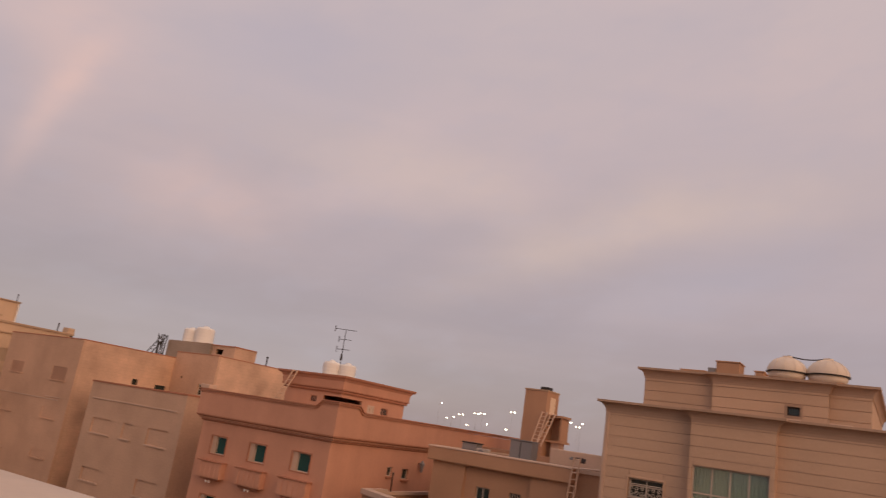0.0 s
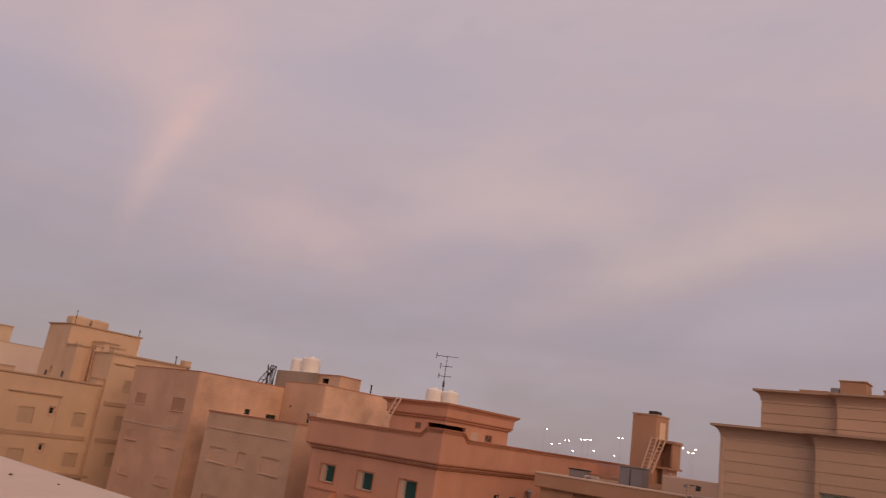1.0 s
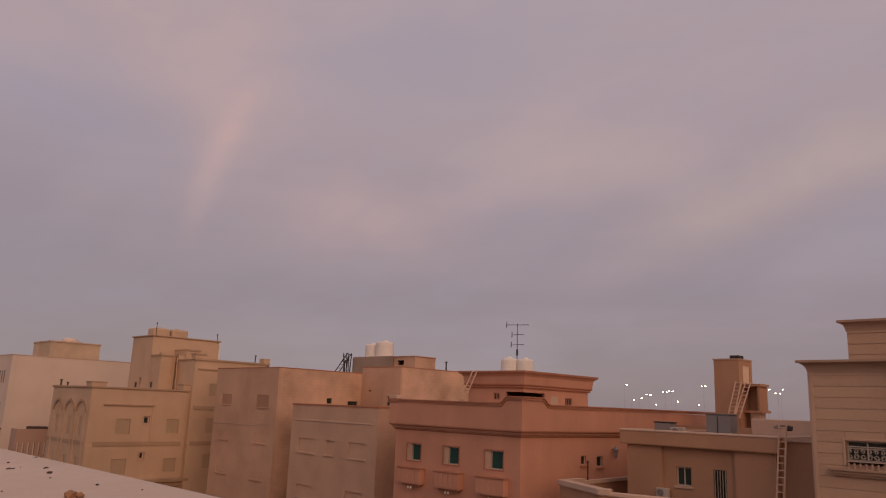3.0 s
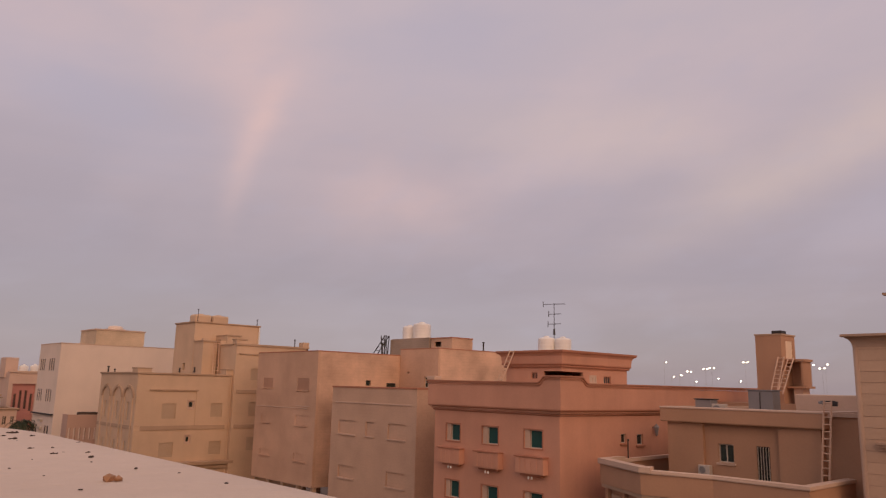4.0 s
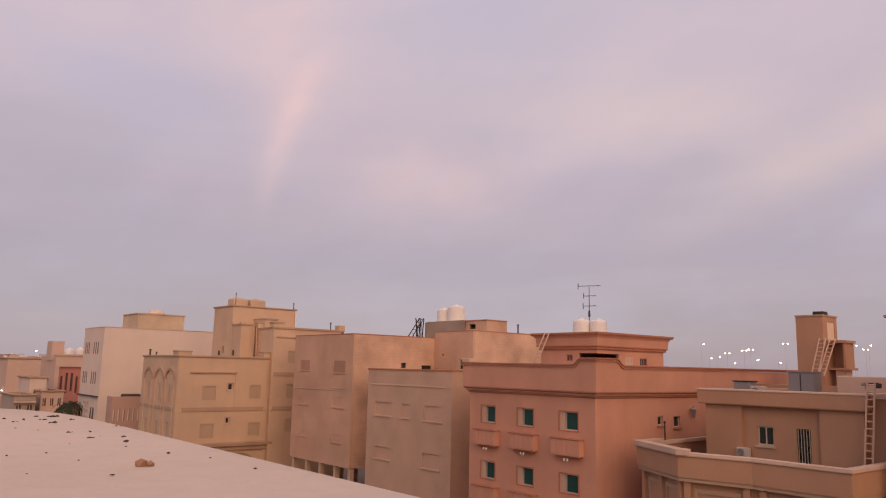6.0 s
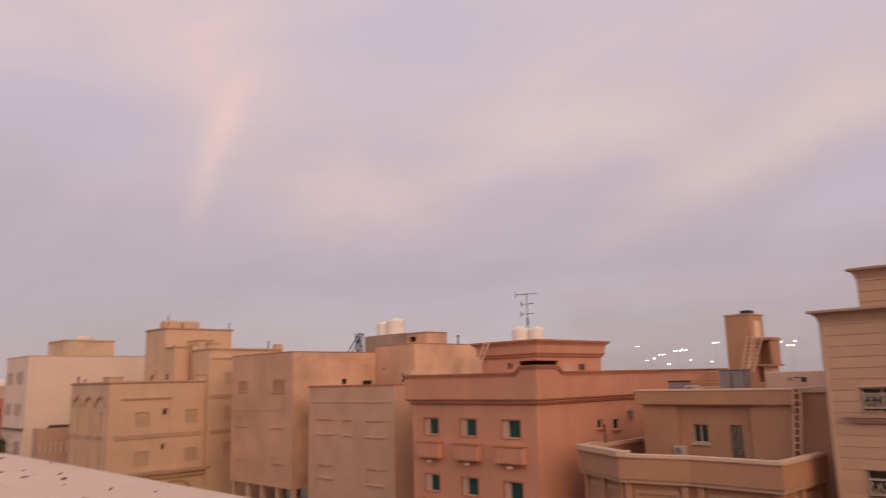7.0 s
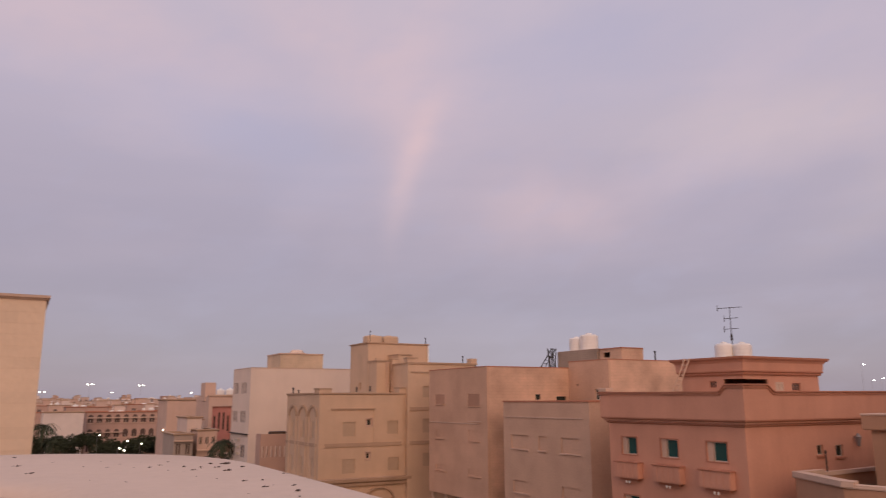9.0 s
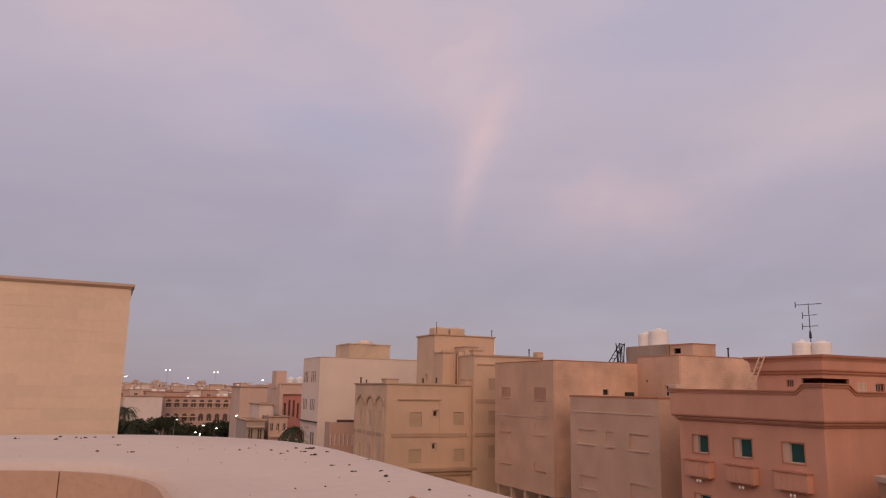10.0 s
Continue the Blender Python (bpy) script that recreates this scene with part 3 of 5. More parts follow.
    # wall lantern on the flank
    lam = thing("wall_lantern", "dark wall lantern on the terracotta flank", "wall lamp")
    bm = B()
    cyl(bm, (x1, 43.4, 10.75), (x1 + 0.22, 43.4, 10.75), 0.03, seg=8)
    part("arm", bm, M_DARKFRAME, lam)
    bm = B()
    lathe(bm, x1 + 0.28, 43.4, [(0, 10.2), (0.08, 10.25), (0.16, 10.7), (0.20, 10.75), (0.05, 10.95), (0, 11.0)], 8)
    part("lantern", bm, M_METAL, lam)


build_terracotta()


def water_tank(x, y, z, r, hh, label="white plastic water tank on a roof", mat=None):
    t = thing("water_tank", label, "water tank", "rooftop water tanks")
    bm = B()
    prof = [(0, z), (r * 0.96, z), (r, z + 0.05)]
    for i in range(4):
        b = z + 0.06 + (hh * 0.78) * i / 4
        prof += [(r, b), (r, b + hh * 0.14), (r * 0.995, b + hh * 0.155), (r * 0.995, b + hh * 0.18)]
    prof += [(r, z + hh * 0.84), (r * 0.90, z + hh * 0.93), (r * 0.40, z + hh * 0.98), (0, z + hh * 0.98)]
    lathe(bm, x, y, prof, 24)
    part("tank_body", bm, mat or M_TANK, t, smooth=True)
    bm = B()
    lathe(bm, x, y, [(0, z + hh * 0.98), (r * 0.33, z + hh * 0.98), (r * 0.33, z + hh * 1.03), (r * 0.1, z + hh * 1.06), (0, z + hh * 1.06)], 16)
    part("lid", bm, mat or M_TANK, t)
    bm = B()
    cyl(bm, (x + r, y, z + 0.15), (x + r + 0.25, y, z + 0.15), 0.03, seg=8)
    part("pipe", bm, M_DARKFRAME, t)


def ladder(p0, p1, width, side, rungs, mat=M_LADDER, label="buff painted steel ladder against a wall"):
    """A ladder from foot to head; side is the way across it."""
    t = thing("ladder", label, "ladder", at=p0)
    p0, p1, s = Vector(p0), Vector(p1), Vector(side).normalized() * width / 2
    for k in (-1, 1):
        part("rail", cyl(B(), p0 + s * k, p1 + s * k, 0.05, seg=6), mat, t)
    for i in range(rungs):
        c = p0 + (p1 - p0) * (i + 0.7) / rungs
        part("rung", cyl(B(), c - s, c + s, 0.032, seg=6), mat, t)


water_tank(-38.3, 45.75, 15.6, 0.66, 1.45)
water_tank(-37.2, 46.4, 15.6, 0.66, 1.40)


def antenna():
    t = thing("tv_antenna", "tall rooftop television aerial with three cross booms", "antenna")
    x, y, z = -38.55, 47.0, 15.6
    part("mast", cyl(B(), (x, y, z), (x, y, 19.85), 0.035, 0.025, 8), M_DARKFRAME, t)
    part("mast_clamp", lathe(B(), x, y, [(0, 17.3), (0.1, 17.3), (0.07, 17.75), (0.0, 17.9)], 8), M_DARKFRAME, t)
    d = Vector((0.8, 0.55, 0))
    n = Vector((-0.55, 0.8, 0))
    for zz, a, b, k in ((19.75, -0.9, 0.9, 9), (18.95, -0.45, 0.55, 5), (18.15, -0.5, 0.55, 6)):
        c = Vector((x, y, zz))
        bm = B()
        cyl(bm, c + d * a, c + d * b + Vector((0, 0, 0.04)), 0.022, seg=6)
        boom = part("boom", bm, M_DARKFRAME, t)
        part("reflector", cyl(B(), c + d * a - Vector((0, 0, 0.22)), c + d * a + Vector((0, 0, 0.24)), 0.03, seg=6), M_DARKFRAME, boom)
        for i in range(k):
            p = c + d * (a + (b - a) * i / (k - 1))
            w = 0.28 - 0.012 * i
            part("rod", cyl(B(), p - n * w, p + n * w, 0.010, seg=5), M_DARKFRAME, boom)


antenna()
ladder((-39.1, 41.0, 13.0), (-38.4, 41.92, 15.8), 0.45, (1, 0, 0), 8)


# ---------------------------------------------------------------- blocked-up grey-pink house
def course_line(house, face, c, a0, a1, z, mat, out=0.05, hh=0.10, name="string_course"):
    part(name, fbox(B(), face, c, a0, a1, z - hh / 2, z + hh / 2, -0.02, out, 0.012), mat, house)


def build_grey():
    h = thing("house", "pinkish block-clad house with blocked windows", "house")
    x0, x1, y0, y1 = -54.7, -43.5, 37.0, 54.0
    south = [(-53.6, -51.2, 9.0, 10.1), (-49.8, -48.7, 9.0, 10.1), (-46.9, -44.7, 8.95, 10.1), (-53.4, -51.2, 5.5, 6.45), (-46.95, -44.75, 5.4, 6.5)]
    shell(h, x0, x1, y0, y1, 2.4, 12.75, M_GREY, south)
    part("plinth", box(B(), x0 + 0.6, x1 - 0.6, y0 + 0.8, y1, 0, 2.4), M_BEIGE, h)
    for w in south:
        blind(h, "S", y0, w, M_GREY, 0.09, "blocked_window", "window opening filled with blocks", 0, M_COPING)
    bm = B()
    profile_ring(bm, (x0, x1, y0, y1), [(-0.28, 12.75), (0.04, 12.75), (0.05, 12.80), (0.05, 12.88), (-0.28, 12.88)])
    part("coping", bm, M_ORANGE_TRIM, h)
    course_line(h, "S", y0, x0 + 0.5, x1 - 0.7, 11.55, M_COPING, 0.05, 0.10)


build_grey()


# ---------------------------------------------------------------- tall rosy house on pillars, with a stone flank and a wing
def build_rosy():
    h = thing("house", "tall rosy block-clad house raised on pillars", "house")
    x0, x1, y0, y1 = -69.9, -58.8, 38.0, 62.0
    south = [(-68.6, -66.7, 12.55, 13.5), (-62.2, -60.1, 12.4, 13.5), (-68.6, -66.7, 9.2, 10.0), (-62.2, -60.1, 9.2, 10.1), (-68.6, -66.6, 6.1, 6.65), (-62.2, -60.1, 6.0, 6.65)]
    east = [(43.5, 44.1, 12.95, 13.45), (46.0, 47.2, 12.8, 13.25)]
    shell(h, x0, x1, y0, y1, 3.9, 15.95, M_BROWN, south, east, east_mat=M_SAND)
    part("ceiling_slab", box(B(), x0 + 0.26, x1 - 0.26, y0 + 0.26, y1 - 0.26, 3.92, 4.15), M_BEIGE, h)
    for w in south:
        blind(h, "S", y0, w, M_RUST if w[2] > 12 else M_BROWN, 0.05, "blocked_window", "slatted window shutter" if w[2] > 12 else "window opening filled with blocks", 3, M_BROWN)
    for w in east:
        glazed(h, "E", x1, w, 0.15, M_GLASS, M_DARKFRAME, 0, 0.05)
    bm = B()
    profile_ring(bm, (x0, x1, y0, y1), [(-0.28, 15.95), (0.02, 15.95), (0.03, 15.98), (0.03, 16.04), (-0.28, 16.04)])
    part("coping", bm, M_ORANGE_TRIM, h)
    course_line(h, "S", y0, x0 + 0.1, -60.2, 10.75, M_COPING, 0.04, 0.09)
    course_line(h, "S", y0, -62.2, -59.9, 10.95, M_COPING, 0.04, 0.08)
    for i, x in enumerate((-69.6, -66.9, -64.3, -61.6, -59.1)):
        for y in (38.4, 44.0, 50.0):
            part("pillar", box(B(), x - 0.2, x + 0.2, y - 0.2, y + 0.2, 0, 3.9, 0.02), M_BEIGE, h)
    part("rear_wall", box(B(), x0, x1, 56, 56.2, 0, 3.9), M_BEIGE, h)
    # the wing steps forward at the back
    p0, p1, q0, q1 = -58.78, -53.05, 47.6, 60.0
    wing_s = [(-55.0, -54.1, 12.9, 13.9), (-57.6, -57.35, 14.2, 14.4)]
    part("wing_wall", fwall(B(), "S", q0, p0, p1, 0, 16.56, wing_s, 0.25), M_BROWN, h)
    part("wing_wall", fwall(B(), "E", p1, q0 + 0.25, q1, 0, 16.56, (), 0.25), M_SAND, h)
    part("wing_roof", box(B(), p0, p1 - 0.25, q0 + 0.25, q1, 16.0, 16.3), M_ROOF, h)
    glazed(h, "S", q0, wing_s[0], 0.12, M_GLASS, M_FRAME, 1, 0.07, (0.5,))
    part("coping", box(B(), p0, p1 + 0.03, q0 - 0.03, q0 + 0.25, 16.56, 16.64), M_ORANGE_TRIM, h)
    part("coping", box(B(), p1 - 0.25, p1 + 0.03, q0 + 0.255, q1, 16.56, 16.64), M_ORANGE_TRIM, h)
    # roof shed of raw block, and a small stone box beside it
    s = thing("roof_shed", "grey block shed on the roof of the rosy house", "shed")
    part("wall", fwall(B(), "S", 50.0, -63.5, -57.2, 15.0, 17.85, (), 0.2), M_RAWBLOCK, s)
    part("wall", fwall(B(), "E", -57.2, 50.2, 56, 15.0, 17.85, (), 0.2), M_RAWBLOCK, s)
    part("roof", box(B(), -63.4, -57.3, 50.1, 56, 17.7, 17.9), M_ROOF, s)
    b = thing("roof_box", "small stone-faced box on the wing roof", "roof box")
    part("wall", fwall(B(), "S", 50.2, -57.1, -54.0, 16.3, 17.75, [(-56.6, -55.6, 16.95, 17.45)], 0.2), M_SAND, b)
    part("wall", box(B(), -54.2, -54.0, 50.4, 53, 16.3, 17.75), M_SAND, b)
    part("roof", box(B(), -57.15, -53.95, 50.15, 53, 17.75, 17.85), M_ORANGE_TRIM, b)
    # near-black back puts the shade inside the opening into its colour
    part("back_wall", box(B(), -57.1, -54.2, 52.8, 53, 16.3, 17.75), M_DARKFRAME, b)


build_rosy()
water_tank(-62.2, 51.6, 17.9, 0.8, 1.5)
water_tank(-60.6, 51.9, 17.9, 0.95, 1.75)
ladder((-66.4, 49.2, 15.0), (-64.0, 49.9, 18.3), 0.5, (0.2, 1, 0), 9, M_DARKFRAME, "dark steel ladder leaning on a roof shed")


def scrap():
    t = thing("scrap_heap", "tangle of dark bars beside a roof shed", "scrap")
    rng = random.Random(9)
    for i in range(9):
        a = Vector((-64.6 + rng.uniform(0, 1.6), 49.6, 15.1))
        b = a + Vector((rng.uniform(-0.6, 0.8), rng.uniform(-0.2, 0.2), rng.uniform(2.4, 3.3)))
        part("bar", cyl(B(), a, b, 0.05, seg=6), M_DARKFRAME, t)


scrap()


def vent_pipe(x, y, z, hh, r=0.06):
    t = thing("vent_pipe", "thin dark vent pipe standing on a roof edge", "vent pipe", "roof vent pipes")
    part("pipe", cyl(B(), (x, y, z), (x, y, z + hh), r, seg=8), M_DARKFRAME, t)
    part("cap", lathe(B(), x, y, [(0, z + hh), (r * 1.8, z + hh), (r * 1.5, z + hh + 0.12), (0, z + hh + 0.14)], 8), M_DARKFRAME, t)


vent_pipe(-53.15, 53.7, 16.64, 0.75, 0.07)


# ---------------------------------------------------------------- buff house on the corner
def build_buff():
    h = thing("house", "buff rendered corner house with arched niches and stepped parapet", "house")
    x0, x1, y0, y1 = -86.7, -76.0, 28.2, 38.3
    south = []
    for cx in (-84.4, -81.0, -77.9):
        for z in (9.0, 5.2):
            south.append((cx - 0.35, cx + 0.35, z, z + 1.8))
    east = [(30.9, 32.35, 9.2, 10.7), (36.1, 37.4, 9.35, 10.75), (33.6, 34.25, 10.2, 11.0), (30.9, 32.35, 5.4, 6.85), (36.2, 37.5, 5.5, 6.85), (33.55, 34.1, 6.75, 7.5)]
    shell(h, x0, x1, y0, y1, 0, 13.55, M_YELLOW, south, east, roof_z=12.8)
    for w in south:
        blind(h, "S", y0, w, M_SHUTTER, 0.10, "shutter", "", 6)
    for w in east:
        if w[1] - w[0] > 1:
            blind(h, "E", x1, w, M_SHUTTER, 0.10, "shutter", "closed slatted shutter", 8)
        else:
            glazed(h, "E", x1, w, 0.12, M_GLASS, M_COPING, 0, 0.14)
            bm = B()
            a, b, z_a, z_b = w
            for q in ((a - 0.1, a, z_a - 0.1, z_b + 0.1), (b, b + 0.1, z_a - 0.1, z_b + 0.1), (a, b, z_b, z_b + 0.1), (a, b, z_a - 0.1, z_a)):
                fbox(bm, "E", x1, *q, -0.01, 0.05)
            part("surround", bm, M_COPING, h)
    # arched hoods over the niches
    for cx in (-84.4, -81.0, -77.9):
        bm = B()
        n = 12
        ring = []
        for r in (1.15, 1.42):
            for d in (0.0, 0.14):
                ring.append([bm.verts.new((cx + r * math.cos(math.pi * i / n), y0 - d, 11.25 + r * 0.85 * math.sin(math.pi * i / n))) for i in range(n + 1)])
        a, b, c, d = ring
        for i in range(n):
            for p, q in ((a, b), (b, d), (d, c), (c, a)):
                bm.faces.new([p[i], p[i + 1], q[i + 1], q[i]])
        for i in (0, n):
            bm.faces.new([a[i], b[i], d[i], c[i]])
        part("arch_hood", bm, M_YELLOW_TRIM, h)
        part("keystone", fbox(B(), "S", y0, cx - 0.18, cx + 0.18, 12.2, 12.5, 0.0, 0.2, 0.02), M_YELLOW_TRIM, h)
        for s in (-1, 1):
            part("pilaster", fbox(B(), "S", y0, cx + s * 1.12 - 0.12, cx + s * 1.12 + 0.12, 4.9, 11.25, 0.0, 0.10), M_YELLOW, h)
    # copings with raised corners
    bm = B()
    profile_ring(bm, (x0, x1, y0, y1), [(-0.28, 13.55), (0.06, 13.55), (0.12, 13.62), (0.12, 13.76), (-0.28, 13.76)])
    part("coping", bm, M_YELLOW_TRIM, h)
    for q, z_t in (((x1 - 1.4, x1 + 0.08, y0 - 0.08, y0 + 1.3), 14.08), ((x1 - 1.2, x1 + 0.08, 37.5, 38.28), 14.22)):
        part("raised_corner", box(B(), *q, 13.70, z_t), M_YELLOW, h)
        part("coping", box(B(), q[0] - 0.05, q[1] + 0.06, q[2] - 0.06, q[3] + 0.05, z_t, z_t + 0.14), M_YELLOW_TRIM, h)
    course_line(h, "E", x1, 29.5, 34.6, 12.05, M_YELLOW_TRIM, 0.16, 0.14, "hood_mould")
    course_line(h, "E", x1, 28.9, 37.8, 8.30, M_YELLOW_TRIM, 0.07, 0.42, "band")
    part("hood_leg", fbox(B(), "E", x1, 34.42, 34.58, 8.52, 12.1, 0.0, 0.08, 0.01), M_YELLOW, h)
    for z_a, z_b in ((8.52, 13.5), (4.96, 8.08)):
        part("pilaster", fbox(B(), "E", x1, y0 + 0.05, y0 + 0.5, z_a, z_b, 0.0, 0.07, 0.01), M_YELLOW, h)
    course_line(h, "S", y0, x0, x1 - 0.5, 8.35, M_YELLOW_TRIM, 0.06, 0.36, "band")
    bm = B()
    profile_ring(bm, (x0, x1, y0, y1), [(-0.1, 4.1), (0.25, 4.1), (0.3, 4.4), (0.5, 4.55), (0.55, 4.85), (-0.1, 4.95)])
    part("cornice", bm, M_YELLOW_TRIM, h)
    for y in (31.0, 35.2):
        bm = B()
        n = 12
        for r0, r1 in ((1.55, 1.75),):
            vs = [[bm.verts.new((x1 + d, y + r * math.cos(math.pi * i / n), 2.6 + r * 0.75 * math.sin(math.pi * i / n))) for i in range(n + 1)] for r in (r0, r1) for d in (0.0, 0.25)]
            a, b, c, d = vs
            for i in range(n):
                for p, q in ((a, b), (b, d), (d, c), (c, a)):
                    bm.faces.new([p[i], p[i + 1], q[i + 1], q[i]])
        part("arch", bm, M_YELLOW_TRIM, h)
    # taller part of the street face
    p0, p1, q0, q1 = -88.0, -75.5, 38.302, 47.3
    tall_e = [(40.2, 41.6, 13.25, 14.5), (40.2, 41.6, 9.4, 10.9), (40.2, 41.6, 5.8, 7.2), (44.5, 45.9, 9.4, 10.9)]
    part("wall", fwall(B(), "E", p1, q0 + 0.25, q1, 0, 16.95, tall_e, 0.25), M_YELLOW, h)
    part("wall", box(B(), p0, p1, q0, q0 + 0.25, 0, 16.95), M_YELLOW, h)
    part("wall", box(B(), p0, p1, q1 - 0.25, q1 - 0.002, 0, 16.9), M_YELLOW, h)
    part("roof", box(B(), p0, p1 - 0.25, q0 + 0.25, q1 - 0.25, 15.9, 16.1), M_ROOF, h)
    for w in tall_e:
        blind(h, "E", p1, w, M_SHUTTER, 0.10, "shutter", "closed slatted shutter", 8)
    for z in (12.0, 8.35):
        course_line(h, "E", p1, q0 + 0.3, q1, z, M_YELLOW_TRIM, 0.07, 0.40, "band")
    course_line(h, "E", p1, q0 + 0.4, q1, 16.05, M_YELLOW_TRIM, 0.14, 0.14, "hood_mould")
    part("coping", box(B(), p1 - 0.3, p1 + 0.12, q0 - 0.1, q1 + 0.1, 16.95, 17.15), M_YELLOW_TRIM, h)
    part("raised_corner", box(B(), p1 - 0.9, p1 + 0.06, q0 - 0.06, q0 + 1.1, 17.15, 17.5), M_YELLOW, h)
    part("coping", box(B(), p1 - 0.95, p1 + 0.12, q0 - 0.12, q0 + 1.2, 17.5, 17.66), M_YELLOW_TRIM, h)
    part("raised_corner", box(B(), p1 - 0.9, p1 + 0.06, q1 - 0.7, q1 + 0.08, 17.152, 17.7), M_YELLOW, h)
    # stair tower with its own stepped shoulder
    part("tower_wall", fwall(B(), "E", -82.0, 36.3, 44.4, 12.8, 19.55, (), 0.25), M_YELLOW, h)
    part("tower_wall", fwall(B(), "S", 36.3, -87.3, -82.25, 12.8, 19.55, [(-84.5, -83.9, 14.2, 15.0)], 0.25), M_YELLOW, h)
    part("tower_roof", box(B(), -87.2, -82.25, 36.55, 44.4, 18.9, 19.2), M_ROOF, h)
    bm = B()
    profile_ring(bm, (-87.3, -82, 36.3, 44.4), [(-0.25, 19.55), (0.08, 19.55), (0.14, 19.62), (0.14, 19.72), (-0.25, 19.72)])
    part("coping", bm, M_YELLOW_TRIM, h)
    part("shoulder", box(B(), -81.98, -79.6, 36.35, 38.0, 12.8, 17.35), M_YELLOW, h)
    part("coping", box(B(), -82.0, -79.48, 36.25, 38.1, 17.35, 17.5), M_YELLOW_TRIM, h)
    for q in ((-82.6, -81.7), (-79.95, -79.5)):
        part("raised_corner", box(B(), *q, 36.26, 36.9, 17.5, 17.72), M_YELLOW, h)
    part("raised_corner", box(B(), -80.0, -79.2, 38.2, 38.9, 17.0, 17.55), M_YELLOW, h)
    part("coping", box(B(), -80.05, -79.15, 38.14, 38.95, 17.55, 17.68), M_YELLOW_TRIM, h)
    part("coping", box(B(), -79.14, -76.5, 38.2, 38.6, 16.95, 17.1), M_YELLOW_TRIM, h)
    part("shoulder", box(B(), -81.98, -79.2, 38.96, 40.6, 16.1, 18.1), M_YELLOW, h)
    part("coping", box(B(), -81.98, -79.1, 38.92, 40.7, 18.1, 18.25), M_YELLOW_TRIM, h)
    part("vent", fbox(B(), "S", 36.3, -85.4, -84.95, 13.95, 14.5, 0.0, 0.03), M_DARKFRAME, h)
    bm = fbox(B(), "S", 36.35, -81.5, -81.1, 13.95, 14.55, 0.0, 0.03)
    part("vent", bm, M_DARKFRAME, h)
    part("drain", cyl(B(), (-81.9, 44.35, 16.2), (-81.9, 44.35, 19.5), 0.09, seg=8), M_TANK, h, "white plastic drain pipe")
    part("downpipe", cyl(B(), (-75.85, 38.1, 3), (-75.85, 38.1, 13.4), 0.05, seg=8), M_YELLOW, h)


build_buff()
for i in range(2):
    t = thing("water_tank", "buff square roof water tank", "water tank", "square roof tanks")
    y = 37.1 + i * 2.2
    part("tank_body", box(B(), -85.6, -83.9, y, y + 2.0, 19.2, 20.72, 0.2), M_YELLOW, t)
    part("lid", lathe(B(), -84.7, y + 1, [(0, 20.68), (0.35, 20.68), (0.33, 20.82), (0, 20.84)], 14), M_YELLOW, t)
ladder((-78.9, 37.7, 12.8), (-79.4, 37.8, 17.3), 0.6, (0.15, 1, 0), 12, M_LADDER, "buff painted ladder up to a higher roof")
vent_pipe(-82.1, 36.6, 19.7, 1.3, 0.035)
vent_pipe(-82.1, 44.1, 19.7, 0.7, 0.05)
vent_pipe(-76.2, 45.9, 17.0, 0.9, 0.06)
vent_pipe(-83.6, 28.5, 13.7, 0.3, 0.07)
vent_pipe(-85.9, 28.6, 13.7, 0.6, 0.09)
vent_pipe(-25.45, 37.6, 9.22, 0.95, 0.035)


